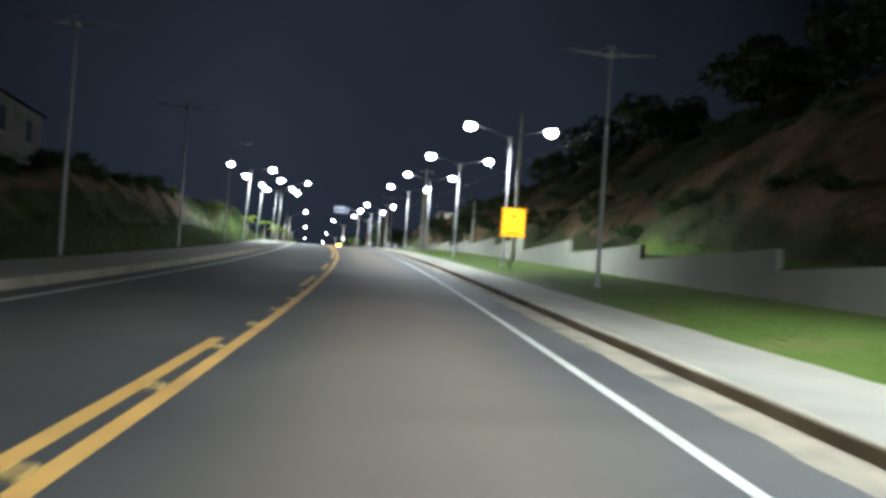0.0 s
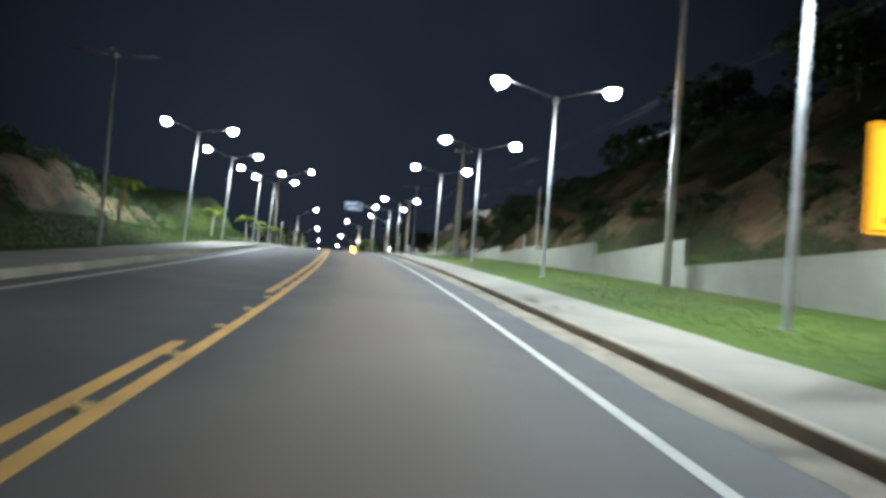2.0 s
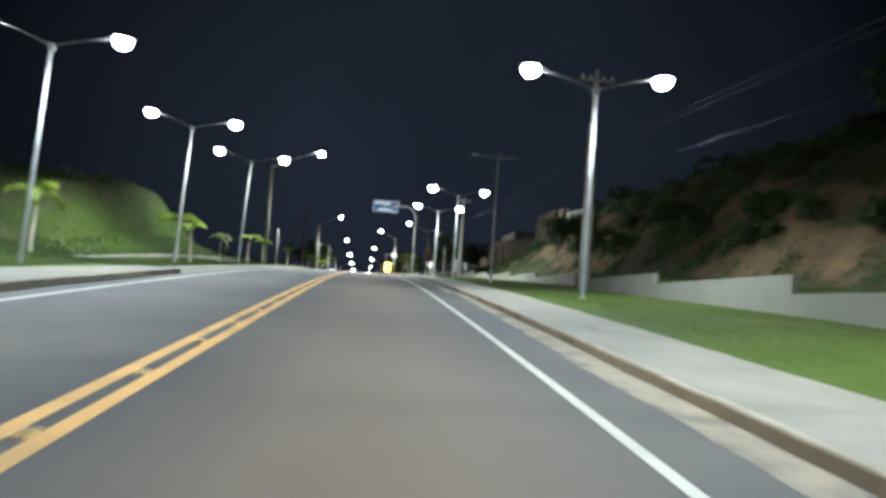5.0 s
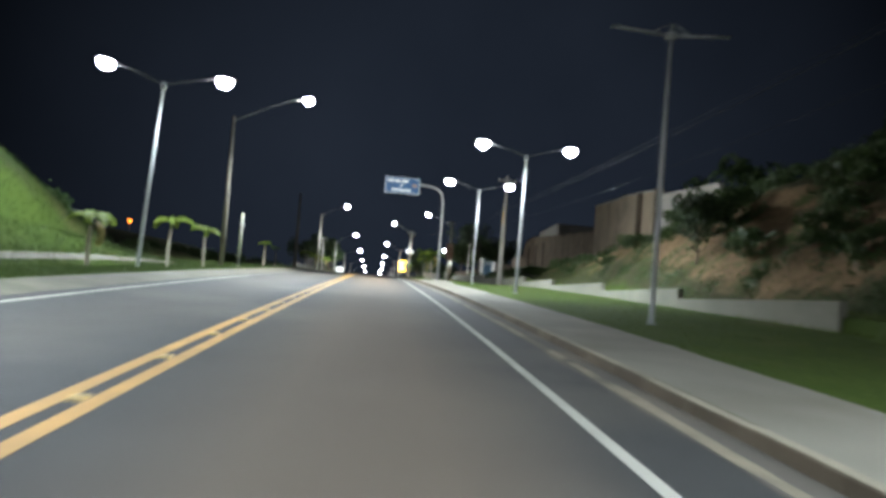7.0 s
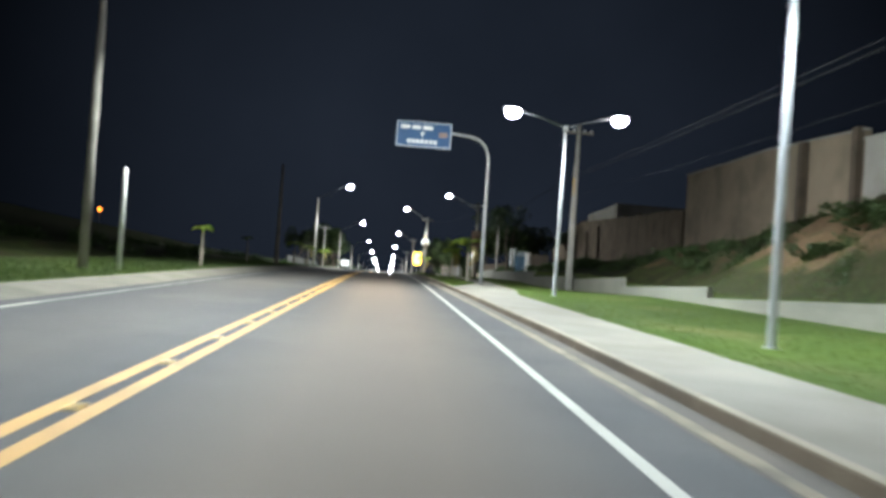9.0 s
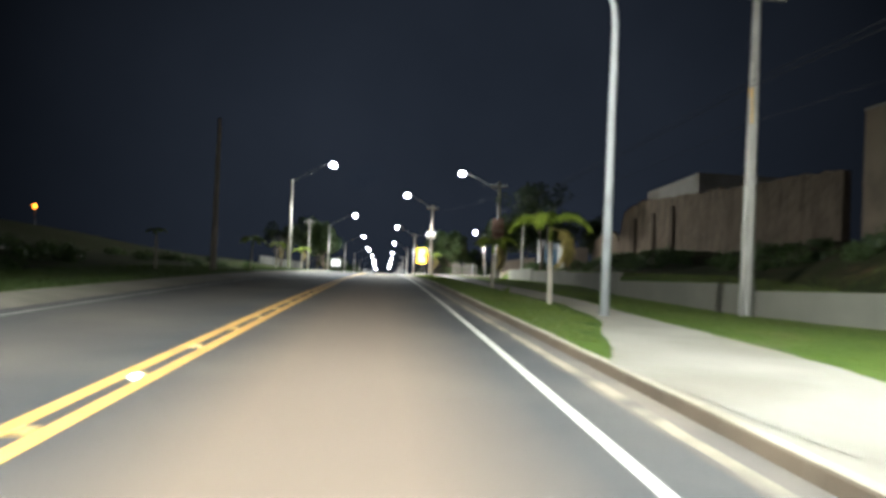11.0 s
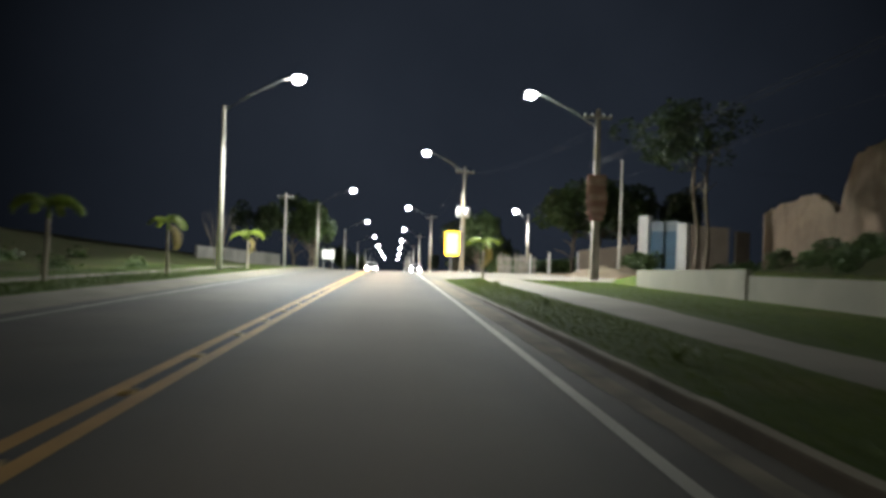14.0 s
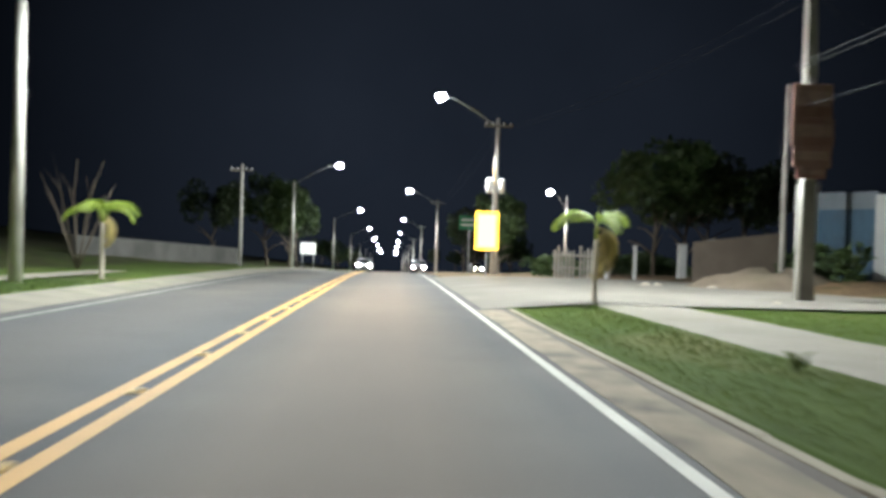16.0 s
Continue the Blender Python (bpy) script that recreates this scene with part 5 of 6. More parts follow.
def palm(s, o, height, scale=1.0, seed=0, dry=0, label="young palm with arching green fronds on the verge", fronds=5):
    r = random.Random(seed)
    root = thing("palm", place(s, o, float(terrain(s, o))), label, "palm tree", "young palms")
    bm = bmesh.new()
    n = 14
    lean = r.uniform(-0.08, 0.08)
    pts = [(lean * (k / n) ** 2, 0.02 * math.sin(k * 0.6 + seed), -0.15 + (height + 0.15) * k / n) for k in range(n + 1)]
    rad = [(0.072 - 0.022 * k / n) * (1.05 if k % 2 else 0.96) for k in range(n + 1)]
    rad[0] *= 1.35
    tube(bm, pts, rad, 9)
    part("trunk", bm, PALM_TRUNK, root)
    top = Vector(pts[-1])
    bm = bmesh.new()
    tube(bm, [top - Vector((0, 0, 0.05)), top + Vector((0, 0, 0.15 * scale)), top + Vector((0, 0, 0.34 * scale))], [0.052 * scale, 0.058 * scale, 0.022], 8)
    part("crownshaft", bm, FROND, root)
    bm = bmesh.new()
    tube(bm, [top + Vector((0, 0, 0.3 * scale)), top + Vector((0.03, 0.02, 0.75 * scale))], [0.014, 0.004], 5)
    part("spear_leaf", bm, FROND, root)
    turn = r.uniform(0, math.tau)
    for k in range(fronds):
        is_dry = k >= fronds - dry
        ob = new("frond", (FRONDS_DRY if is_dry else FRONDS)[(k + seed) % 5])
        ob.parent = root
        up = r.uniform(-26, 0) if not is_dry else r.uniform(52, 70)
        around = turn + math.tau * k / (fronds - dry) + r.uniform(-0.35, 0.35)
        if is_dry:
            around = -0.25 + 0.5 * (fronds - 1 - k) + r.uniform(-0.2, 0.2)
        ob.matrix_basis = Matrix.Translation(top + Vector((0, 0, 0.24 * scale))) @ Euler((0, radians(up), around)).to_matrix().to_4x4() @ Matrix.Scale(scale * r.uniform(0.85, 1.08), 4)
    return root


PALMS = [(71.2, -11.1, 1.6, 0.95, 1, 1), (92.2, -10.5, 1.5, 0.95, 2, 0), (105.1, -9.5, 1.65, 1.0, 4, 0), (102.0, -8.1, 1.4, 0.75, 14, 0), (113.3, -9.1, 1.3, 0.8, 5, 1), (119.7, -8.5, 1.55, 0.85, 6, 0), (123.6, -8.0, 1.4, 0.75, 7, 0),
         (147.8, 4.4, 1.62, 1.08, 8, 2), (158.1, 4.5, 1.4, 0.95, 9, 2), (196.0, 4.6, 1.5, 1.0, 10, 3), (201.0, -8.0, 1.6, 0.95, 11, 1), (188.8, -8.6, 1.7, 0.9, 12, 1), (180.0, -9.0, 1.7, 0.9, 15, 0), (164.2, -10.4, 1.6, 0.5, 16, 0), (142.5, -8.2, 1.5, 0.5, 17, 0)]
for s, o, h, sc, seed, dry in PALMS:
    palm(s, o, h, sc, seed, dry, label="young palm with arching green fronds on the verge" if not dry else "young palm with some drooping dry fronds", fronds=5 + seed % 2 + (1 if dry > 1 else 0))

# tall old timber pole on the unlit verge
root = thing("timber_pole", place(169.3, -9.0, 0.2), "tall weathered grey timber pole on the verge", "pole")
bm = bmesh.new()
tube(bm, [(0.01 * math.sin(k * 2.1), 0.012 * math.cos(k * 1.7), -0.4 + 0.78 * k) for k in range(12)], [0.19 - 0.008 * k + 0.008 * math.sin(k * 2.6) for k in range(12)], 10)
part("shaft", bm, OLD_TIMBER, root)


def crown_mesh(seed, leaves, size, flat=0.75, leaf=0.16, clumps=22):
    """Many small leaves in uneven clumps."""
    r = np.random.RandomState(seed)
    centers = r.normal(0, 1, (clumps, 3))
    centers /= np.linalg.norm(centers, axis=1)[:, None]
    centers *= (r.uniform(0.25, 1.0, (clumps, 1)) ** 0.6) * size
    centers[:, 2] *= flat
    rad = r.uniform(0.22, 0.42, clumps) * size
    which = r.randint(0, clumps, leaves)
    d = r.normal(0, 1, (leaves, 3))
    d /= np.linalg.norm(d, axis=1)[:, None]
    c = centers[which] + d * (rad[which] * r.uniform(0.45, 1.0, leaves) ** 0.5)[:, None]
    u = r.normal(0, 1, (leaves, 3))
    u /= np.linalg.norm(u, axis=1)[:, None]
    v = np.cross(u, r.normal(0, 1, (leaves, 3)))
    v /= np.linalg.norm(v, axis=1)[:, None]
    ls = leaf * r.uniform(0.6, 1.3, (leaves, 1))
    P = np.stack([c - u * ls, c + v * ls * 0.45, c + u * ls, c - v * ls * 0.45], 1).reshape(-1, 3)
    F = np.arange(leaves * 4).reshape(-1, 4)
    me = bpy.data.meshes.new("crown")
    me.from_pydata(P.tolist(), [], F.tolist())
    return me


CROWNS = [crown_mesh(k, 2600, 1.0, leaf=0.085) for k in range(4)]
for k, me in enumerate(CROWNS):
    me.materials.append(LEAF if k < 2 else LEAF_DARK)
WISPY = [crown_mesh(40 + k, 1300, 1.0, flat=0.8, leaf=0.06, clumps=16) for k in range(2)]
for me in WISPY:
    me.materials.append(LEAF_DARK)
SHRUBS = [crown_mesh(20 + k, 900, 1.0, flat=0.6, leaf=0.11, clumps=12) for k in range(3)]
for me in SHRUBS:
    me.materials.append(LEAF)


def trunk_mesh(seed, height, spread):
    r = random.Random(seed)
    bm = bmesh.new()
    pts, p = [], Vector((0, 0, -0.3))
    for k in range(7):
        pts.append(p.copy())
        p += Vector((r.uniform(-0.05, 0.05) * height, r.uniform(-0.05, 0.05) * height, height / 6))
    tube(bm, pts, [0.045 * height * (1 - 0.11 * k) * 0.6 for k in range(7)], 8)
    for k in range(7):
        a = r.uniform(0, math.tau)
        b = pts[3 + k % 4]
        e = b + Vector((math.cos(a) * spread * 0.8, math.sin(a) * spread * 0.8, r.uniform(0.3, 0.8) * spread))
        tube(bm, [b, b.lerp(e, 0.5) + Vector((0, 0, 0.1 * spread)), e], [0.014 * height, 0.009 * height, 0.004 * height], 5)
    return mesh_of(bm, "trunk")


TRUNKS = [trunk_mesh(k, 1.0, 0.32) for k in range(3)]
for me in TRUNKS:
    me.materials.append(BARK)


def tree(s, o, height, width, seed, label="leafy dark green tree on the hillside", trunk_part=0.55):
    r = random.Random(seed)
    b = float(terrain(s, o))
    root = thing("tree", place(s, o, b, r.uniform(0, 360)), label, "tree", "hillside trees")
    ob = new("trunk", TRUNKS[seed % 3])
    ob.parent = root
    ob.matrix_basis = Matrix.Diagonal((height * 0.72, height * 0.72, height * 0.72, 1))
    ob = new("crown", CROWNS[seed % 4])
    ob.parent = root
    ch = height * (1 - trunk_part * 0.75)
    ob.matrix_basis = Matrix.Translation((0, 0, height - ch * 0.5)) @ Matrix.Diagonal((width / 2, width / 2, ch * 0.62, 1))
    return root


rt = random.Random(77)
TREES = [(222, 15.6, 8.4, 7.0), (226, 19.5, 9.0, 7.5), (236, 25, 10.0, 8.0), (243, 32, 11, 8),
         (256, -10.5, 9.5, 5.0), (262, -14, 10.5, 6.0), (272, -12, 10, 6), (250, -17, 8, 5.5), (290, -15, 11, 7), (258, 12, 9, 6), (275, 11, 9, 6), (295, 12, 10, 7)]
for n, (s, o, h, w) in enumerate(TREES):
    tree(s, o, h, w, n, "leafy tree beside the road" if abs(o) < 18 else "tall slender tree behind the yard wall")
tree(118.4, 13.2, 3.2, 2.6, 31, "bushy small tree on the earth bank", trunk_part=0.4)
for n in range(30):
    s = -5 + 5.0 * n + rt.uniform(-2, 2)
    o = rt.uniform(24, 40)
    tree(s, o, rt.uniform(3.5, 6.0), rt.uniform(5, 8), 100 + n, trunk_part=0.2)
for n in range(16):
    s = 300 + 14 * n + rt.uniform(-4, 4)
    tree(s, rt.choice((-1, 1)) * rt.uniform(14, 30), rt.uniform(6, 10), rt.uniform(5, 8), 300 + n, "distant dark tree beside the road")


def shrub(s, o, size, seed, label="low leafy shrub on the earth slope"):
    r = random.Random(seed)
    root = thing("shrub", place(s, o, float(terrain(s, o)) - 0.05, r.uniform(0, 360)), label, "shrub", "slope shrubs")
    ob = new("foliage", SHRUBS[seed % 3])
    ob.parent = root
    ob.matrix_basis = Matrix.Translation((0, 0, size * 0.4)) @ Matrix.Diagonal((size * r.uniform(0.8, 1.2), size * r.uniform(0.8, 1.2), size * r.uniform(0.6, 0.9), 1))
    return root


for n in range(62):
    s = 14 + 2.1 * n + rt.uniform(-1, 1)
    o = rt.choice((rt.uniform(13.6, 15.5), rt.uniform(14, 23), rt.uniform(16, 25)))
    shrub(s, o, rt.uniform(0.45, 1.3), n)
for n, (s, o, z) in enumerate(((112.5, 14.6, 1.1), (118.5, 14.8, 1.5), (119.6, 15.6, 1.3), (124.0, 15.5, 1.2), (129.0, 14.2, 1.0), (133.0, 16.2, 1.3), (106.0, 15.2, 1.2), (101.0, 15.0, 1.0), (97.0, 16.5, 1.4), (115.0, 17.6, 1.5), (109.0, 18.0, 1.4))):
    shrub(s, o, z, 160 + n, "bushy green shrub on the earth bank")
for n in range(12):
    shrub(221 + 1.7 * n, 9.0 + 1.35 * n + rt.uniform(-0.6, 0.6), rt.uniform(1.2, 2.0), 180 + n, "dark dense bush beyond the paling fence")
for n in range(14):
    shrub(154 + 2.9 * n + rt.uniform(-1, 1), rt.uniform(16, 19.8), rt.uniform(0.4, 0.8), 70 + n, "rough shrub below the ruined wall")
for n, (s, o, z) in enumerate(((206.0, 16.0, 1.75), (206.4, 16.8, 1.1), (203, 20.6, 0.9), (203.5, 23, 1.2), (203.2, 24.6, 1.1), (202.6, 26.4, 1.3), (218, 17, 0.9))):
    shrub(s, o, z, 90 + n, "dark shrub beside the gate")
for n, (s, o, z) in enumerate(((58, -14.6, 0.7), (66, -14.8, 0.9), (74, -14.4, 0.8), (80, -15.0, 1.1), (49, -15.2, 1.0), (36, -15.4, 1.2), (53, -15.6, 1.4), (69, -15.6, 1.5), (77, -15.4, 1.3), (84, -15.6, 1.4), (43, -15.8, 1.3))):
    shrub(s, o, z, 110 + n, "leafy shrub on the cut slope")
for n, (s, o, z) in enumerate(((193.6, 20.2, 1.4), (192.6, 20.0, 1.2), (191.4, 20.0, 0.9), (187.0, 19.6, 1.0), (182.0, 20.2, 1.1))):
    shrub(s, o, z, 140 + n, "tall dark shrub against the ruined wall")
for n, (s, o) in enumerate(((192.4, 13.9), (193.2, 14.8))):
    root = thing("tree", place(s, o, float(terrain(s, o)), 40 * n), "slender tree with a bare crooked trunk and thin crown", "tree", "slender trees")
    bm = bmesh.new()
    pts = [Vector((0.14 * math.sin(k * 0.9 + n), 0.1 * math.cos(k * 1.1), -0.2 + 0.82 * k)) for k in range(8)]
    tube(bm, pts, [0.13 - 0.011 * k for k in range(8)], 8)
    for k in range(4):
        a = k * 1.7 + n
        e = pts[5 + k % 3] + Vector((math.cos(a), math.sin(a), 0.7)) * 0.8
        tube(bm, [pts[5 + k % 3], e], [0.04, 0.012], 5)
    part("trunk", bm, BARK, root)
    ob = new("crown", WISPY[n])
    ob.parent = root
    ob.matrix_basis = Matrix.Rotation(radians(-40 * n), 4, "Z") @ Matrix.Translation((-1.1 + 0.5 * n, 0.2, 6.3 + 0.5 * n)) @ Matrix.Diagonal((2.7, 2.0, 1.9, 1))
# a bare shrub by the left verge
root = thing("bare_shrub", place(206, -10.8, float(terrain(206, -10.8))), "bare leafless branching shrub on grass", "shrub")
rb = random.Random(4)
for k in range(9):
    a = k / 9 * math.tau
    bm = bmesh.new()
    p0, p1 = Vector((0, 0, 0)), Vector((math.cos(a) * 0.7, math.sin(a) * 0.7, 2.1 + rb.uniform(-0.5, 0.7)))
    p2 = p1 + Vector((math.cos(a + 0.5) * 0.5, math.sin(a + 0.5) * 0.6, 1.2))
    tube(bm, [p0, p1, p2], [0.025, 0.014, 0.005], 5)
    tube(bm, [p1, p1 + Vector((math.cos(a - 0.7) * 0.5, math.sin(a - 0.7) * 0.5, 0.7))], [0.011, 0.004], 5)
    part("branch", bm, BARK, root)

# heap of sandy soil below the yard wall
bm = bmesh.new()
rows = []
for a in range(15):
    row = []
    for b in range(11):
        s, o = 203.6 + 5.0 * a / 14, 11.2 + 5.6 * b / 10
        d = max(0.0, 1 - ((s - 206.3) / 2.5) ** 2 - ((o - 14.2) / 2.9) ** 2)
        row.append(bm.verts.new(at(s, o, 0.10 + 0.75 * d ** 0.8 * (1 + 0.5 * noise.noise(Vector((s, o, 0))) + 0.4 * noise.noise(Vector((s * 2.3, o * 2.3, 4.0)))))))
    rows.append(row)
for a in range(14):
    for b in range(10):
        bm.faces.new((rows[a][b], rows[a][b + 1], rows[a + 1][b + 1], rows[a + 1][b]))
heap = part("soil_heap", bm, SOIL, smooth=True)
tagged(heap, "low heap of brown sandy soil below the yard wall", "soil heap", kind="structure")

# loose stones by the side road
for n, (s, o, r) in enumerate(((206.5, 9.6, 0.22), (207.3, 10.4, 0.17), (205.2, 11.6, 0.2), (197.0, 9.4, 0.14), (206.9, 8.8, 0.12))):
    bm = bmesh.new()
    bmesh.ops.create_icosphere(bm, subdivisions=2, radius=r)
    for v in bm.verts:
        v.co *= 1 + 0.3 * noise.noise(v.co * 7 + Vector((n, 0, 0)))
        v.co.z *= 0.65
    ob = part("stone", bm, ROCK)
    ob.matrix_basis = place(s, o, max(float(terrain(s, o)), 0.05) + r * 0.35)
    tagged(ob, "loose rounded stone on sandy ground", "stone", "loose stones")

# ---- vehicles ----
def car(s, o, turn, paint, label, lit=True, h=0.0):
    root = thing("car", place(s, o, h, turn), label, "car")
    prof = [(-2.05, 0.35), (-2.1, 0.7), (-1.95, 0.92), (-1.1, 1.0), (-0.45, 1.42), (0.9, 1.46), (1.6, 1.05), (2.0, 0.98), (2.08, 0.6), (2.02, 0.35)]
    bm = bmesh.new()
    rows = []
    for x, inset in ((-0.84, 0.12), (-0.80, 0.0), (0.80, 0.0), (0.84, 0.12)):
        rows.append([bm.verts.new((x * (1 - 0.16 * max(0, z - 0.9) / 0.5), y, z)) for y, z in prof])
    for a, b in ((rows[0], rows[1]), (rows[1], rows[2]), (rows[2], rows[3])):
        for k in range(len(prof)):
            j = (k + 1) % len(prof)
            bm.faces.new((a[k], a[j], b[j], b[k]))
    bm.faces.new(rows[0])
    bm.faces.new(list(reversed(rows[3])))
    bmesh.ops.recalc_face_normals(bm, faces=bm.faces)
    part("body", bm, paint, root)
    bm = bmesh.new()
    vs = [bm.verts.new(p) for p in ((-0.66, -1.04, 1.06), (0.66, -1.04, 1.06), (0.58, -0.5, 1.41), (-0.58, -0.5, 1.41))]
    bm.faces.new(vs)
    bmesh.ops.solidify(bm, geom=bm.faces[:], thickness=-0.03)
    part("windscreen", bm, GLASS, root)
    for x in (-0.78, 0.6):
        for y in (-1.3, 1.3):
            bm = bmesh.new()
            tube(bm, [(x, y, 0.32), (x + 0.04, y, 0.32), (x + 0.16, y, 0.32), (x + 0.2, y, 0.32)], [0.27, 0.32, 0.32, 0.27], 16)
            w = part("wheel", bm, RUBBER, root)
            bm = bmesh.new()
            tube(bm, [(x - 0.01, y, 0.32), (x + 0.21, y, 0.32)], 0.18, 12)
            part("rim", bm, STEEL, w)
    bm = bmesh.new()
    box(bm, -0.5, 0.5, -2.12, -2.05, 0.42, 0.62, 0.02)
    part("grille", bm, RUBBER, root)
    for x in (-0.62, 0.62):
        bm = bmesh.new()
        bmesh.ops.create_uvsphere(bm, u_segments=12, v_segments=8, radius=0.12, matrix=Matrix.Translation((x, -2.05, 0.72)) @ Matrix.Diagonal((1.15, 0.5, 0.8, 1)))
        part("headlight", bm, HEADLIGHT if lit else GLASS, root, "lit headlight" if lit else "", smooth=True)
    if lit:
        for x in (-0.62, 0.62):
            data = bpy.data.lights.new("headlight_beam", "SPOT")
            data.energy, data.color, data.spot_size, data.spot_blend, data.shadow_soft_size = 6000, (1, 0.9, 0.75), radians(38), 0.8, 0.08
            ob = new("headlight_beam", data)
            ob.parent = root
            ob.matrix_basis = Matrix.Translation((x, -2.2, 0.72)) @ Euler((radians(84), 0, radians(180))).to_matrix().to_4x4()
    return root


car(262, -3.0, 1, CAR_PAINT, "oncoming silver car with bright headlights on")
car(263, 3.3, -3, CAR_DARK, "dark car at the roadside with headlights on")
car(286, 12.7, 3, CAR_PAINT, "silver car standing off the road with headlights on", h=float(terrain(286, 12.7)))

# ---- grass blades ----
def blades(name, label, zones, seed, mat):
    r = np.random.RandomState(seed)
    P = []
    for s0, s1, o0, o1, count, hgt in zones:
        s, o = r.uniform(s0, s1, count), r.uniform(o0, o1, count)
        h = terrain(s, o)
        base = at_many(s, o, h - 0.01)
        a = r.uniform(0, math.tau, count)
        w = r.uniform(0.006, 0.014, count)
        t = r.uniform(0.5, 1.3, count) * hgt
        dx = np.stack([np.cos(a) * w, np.sin(a) * w, 0 * a], -1)
        lean = r.normal(0, 0.4, (count, 2)) * t[:, None]
        tip = base + np.stack([lean[:, 0], lean[:, 1], t], -1)
        P.append(np.stack([base - dx, base + dx, tip], 1))
    V = np.concatenate(P).reshape(-1, 3)
    me = bpy.data.meshes.new(name)
    me.from_pydata(V.tolist(), [], np.arange(len(V)).reshape(-1, 3).tolist())
    me.materials.append(mat)
    return tagged(new(name, me), label, "grass", kind="stuff")


blades("verge_grass", "short mown green grass on the verges", [
    (16, 75, 4.47, 9.95, 60000, 0.04), (75, 135, 4.47, 9.95, 52000, 0.04), (135, 147, 5.6, 9.95, 8000, 0.04), (139.4, 141, 2.7, 3.15, 500, 0.05), (141, 142.5, 2.7, 3.65, 1000, 0.05), (142.5, 145, 2.7, 4.1, 2400, 0.05), (145, 195, 2.66, 4.32, 24000, 0.05), (147, 172, 5.95, 10.9, 17000, 0.05), (172, 191, 6.45, 10.9, 12000, 0.05), (190.5, 195.4, 6.45, 13.5, 8000, 0.05),
    (88, 110, 10.3, 13.0, 5000, 0.14), (110, 190, 11.2, 14.5, 16000, 0.14)], 1, BLADES)
blades("slope_grass", "rough green grass on slopes and field edges", [
    (14, 88, 10.3, 13.9, 26000, 0.14), (20, 95, -12.2, -8.7, 42000, 0.12), (93, 130, -10.5, -7.1, 26000, 0.10), (84, 132, -24.0, -10.0, 60000, 0.20), (130, 200, -12.0, -7.1, 40000, 0.12)], 2, BLADES_ROUGH)

def weeds(name, label, zones, seed):
    """Loose leafy weeds and twigs over the rough slopes."""
    r = np.random.RandomState(seed)
    P = []
    for s0, s1, o0, o1, count, size in zones:
        cs, co = r.uniform(s0, s1, count // 170), r.uniform(o0, o1, count // 170)
        k = r.randint(0, len(cs), count)
        s, o = cs[k] + r.normal(0, 0.3, count), co[k] + r.normal(0, 0.26, count)
        c = at_many(s, o, terrain(s, o) + np.abs(r.normal(0, 0.22, count)))
        u = r.normal(0, 1, (count, 3))
        u /= np.linalg.norm(u, axis=1)[:, None]
        v = np.cross(u, r.normal(0, 1, (count, 3)))
        v /= np.linalg.norm(v, axis=1)[:, None]
        ls = size * r.uniform(0.5, 1.4, (count, 1))
        P.append(np.stack([c - u * ls, c + v * ls * 0.4, c + u * ls, c - v * ls * 0.4], 1))
    V = np.concatenate(P).reshape(-1, 3)
    me = bpy.data.meshes.new(name)
    me.from_pydata(V.tolist(), [], np.arange(len(V)).reshape(-1, 4).tolist())
    me.materials.append(LEAF)
    return tagged(new(name, me), label, "weeds", kind="stuff")


weeds("bank_weeds", "ragged weeds along the edges of the left earth cut", [
    (28, 92, -15.2, -14.0, 9000, 0.09), (28, 92, -12.9, -12.2, 4500, 0.07), (40, 92, -14.2, -12.6, 2500, 0.07)], 9)
weeds("slope_weeds", "dense dark weeds and low scrub over the earth slopes", [
    (14, 88, 13.0, 15.2, 11000, 0.06), (88, 130, 12.3, 14.8, 7000, 0.06), (10, 140, 14.0, 22.0, 20000, 0.07), (10, 140, 19.0, 34.0, 22000, 0.11),
    (150, 195, 15.5, 20.3, 10000, 0.11), (25, 90, -17.5, -14.8, 16000, 0.11), (120, 200, -22, -12, 12000, 0.12), (90, 132, -24, -15, 9000, 0.10), (92, 142, 13.2, 21.0, 16000, 0.09)], 6)

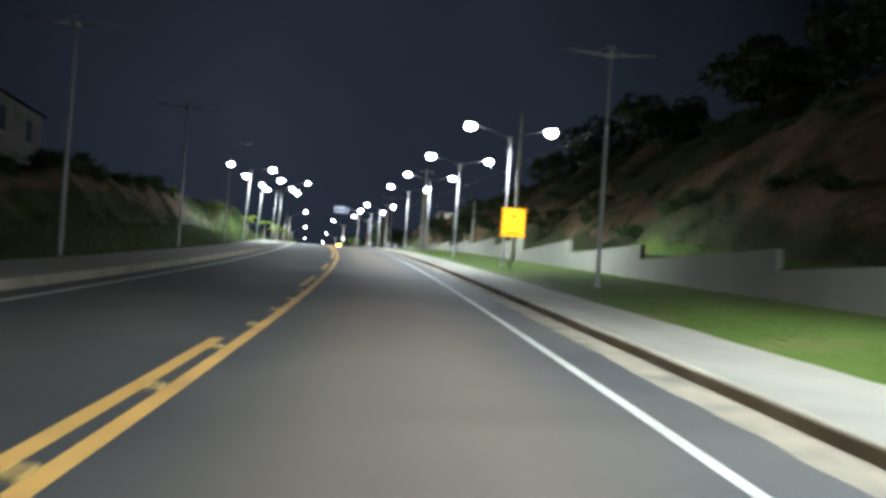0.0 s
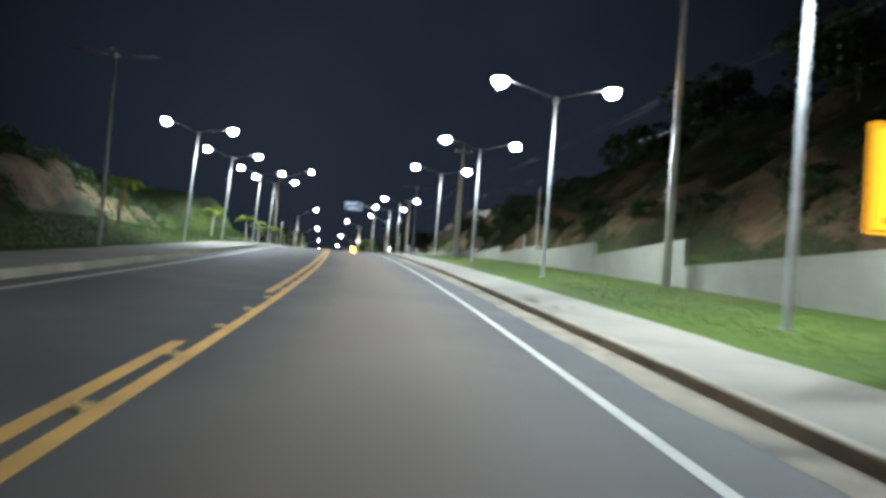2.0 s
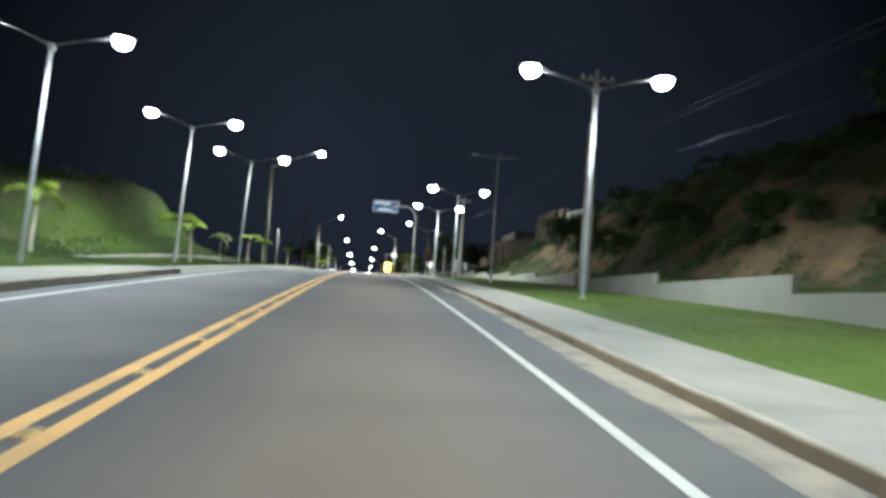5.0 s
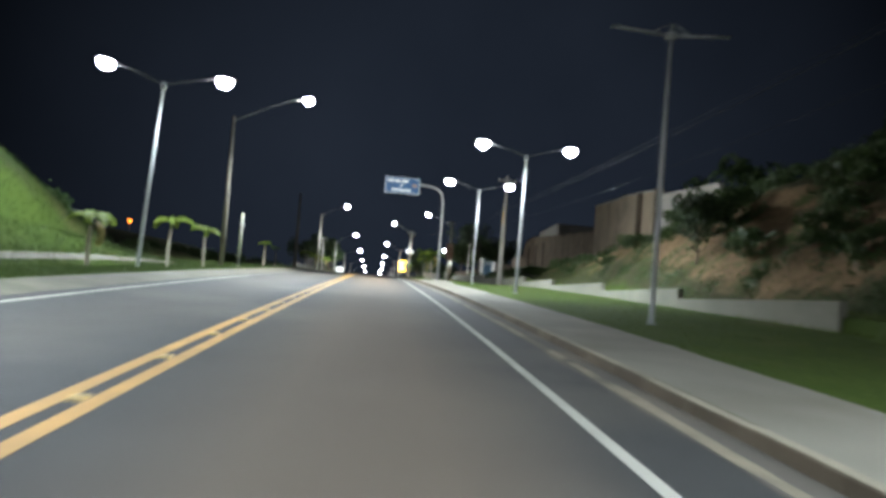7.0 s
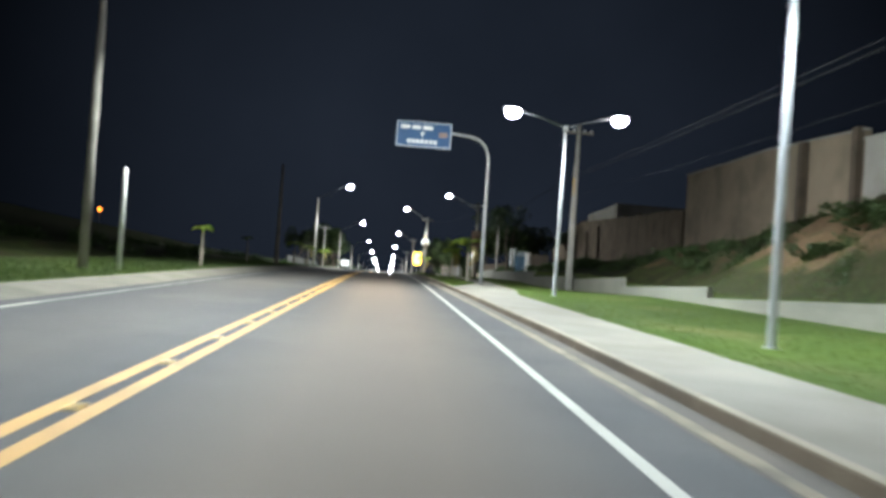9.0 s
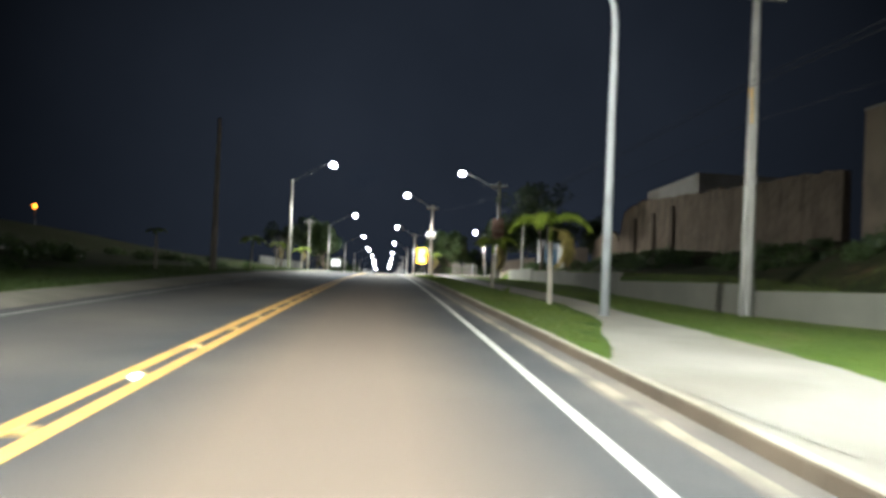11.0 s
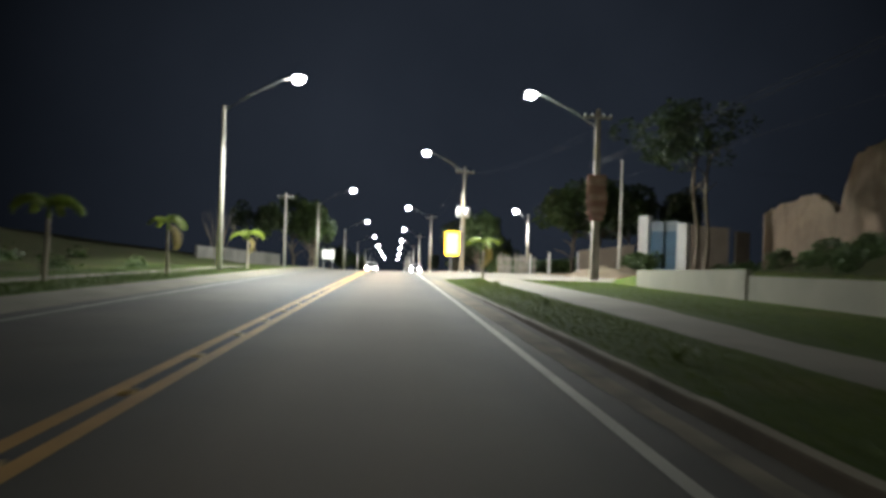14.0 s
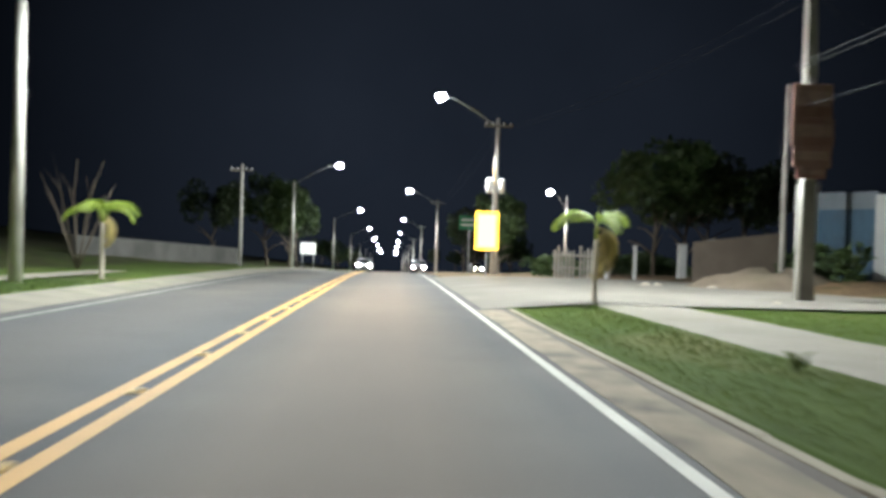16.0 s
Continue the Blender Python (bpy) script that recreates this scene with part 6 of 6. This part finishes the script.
for n, (s, o, hgt) in enumerate(((187.1, 4.02, 0.22), (176.4, 3.6, 0.25), (168.0, 3.2, 0.2), (152.4, 4.1, 0.28))):
    r = random.Random(50 + n)
    bm = bmesh.new()
    for k in range(26):
        a, ln = r.uniform(0, math.tau), hgt * r.uniform(0.5, 1.1)
        d = Vector((math.cos(a), math.sin(a), 0))
        w = d.orthogonal().normalized() * 0.018
        b, m, e = d * 0.02, d * ln * 0.3 + Vector((0, 0, ln * 0.7)), d * ln * r.uniform(0.5, 0.9) + Vector((0, 0, ln * r.uniform(0.7, 1.0)))
        q = [bm.verts.new(c) for c in (b - w * 0.5, b + w * 0.5, m + w, e, m - w)]
        bm.faces.new(q)
    ob = part("weed_tuft", bm, BLADES)
    ob.matrix_basis = place(s, o, float(terrain(s, o)) - 0.01)
    tagged(ob, "dark tuft of weeds growing in the grass verge", "weed", "weed tufts")

# ---- kerb stones ----
def kerb(s0, s1, offset, label, batter, top, mat):
    root = thing("kerb", Matrix(), label, "kerb", kind="structure")
    bm = bmesh.new()
    box(bm, -0.065, 0.065, -0.495, 0.495, -0.12, top)
    for v in bm.verts:
        if v.co.x < 0 and v.co.z < 0:
            v.co.x -= batter      # the face slopes towards the gutter
    tops = [e for e in bm.edges if all(v.co.z > 0 for v in e.verts) and abs(e.verts[0].co.x - e.verts[1].co.x) < 0.01]
    bmesh.ops.bevel(bm, geom=tops, offset=0.025, segments=2, affect="EDGES", profile=0.5)
    bm.normal_update()
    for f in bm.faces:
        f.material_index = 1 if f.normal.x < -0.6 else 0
    me = mesh_of(bm, "kerb_stone")
    me.materials.append(KERB_TOP)
    me.materials.append(mat)
    rk = random.Random(3)
    s = s0
    while s < s1:
        ob = new("kerb_stone", me)
        ob.parent = root
        o = offset(s + 0.5)
        turn = math.atan2(-(offset(s + 1) - offset(s)), 1.0)
        ob.matrix_basis = Matrix.LocRotScale(at(s + 0.5, o, rk.uniform(-0.006, 0.006) - (0.10 * float(bump01((s - 162) / 24)) if batter else 0.0)), Euler((grade(s), 0, heading(s) + turn + rk.uniform(-0.004, 0.004))), None)
        s += 1.0
    return root


# Face tone split at s = 92: lighter in the shaded stretch, darker where lit.
kerb(12, 92, lambda s: float(kerb_line(s)) + 0.065, "row of dusty brown concrete kerb stones", 0.06, 0.132, KERB)
kerb(92, 195, lambda s: float(kerb_line(s)) + 0.065, "row of brown concrete kerb stones with a darker face", 0.04, 0.132, KERB_DARK)
kerb(18, 93, lambda s: -6.26, "row of worn concrete kerb stones by the footway", 0.0, 0.165, KERB)

# ---- blocks of the retaining walls ----
block_courses(wall_a, BLOCKS_A, 10.0, single=(3, 4, 5))
block_courses(wall_b2, BLOCKS_B, 10.72, single=(0, 1, 2))
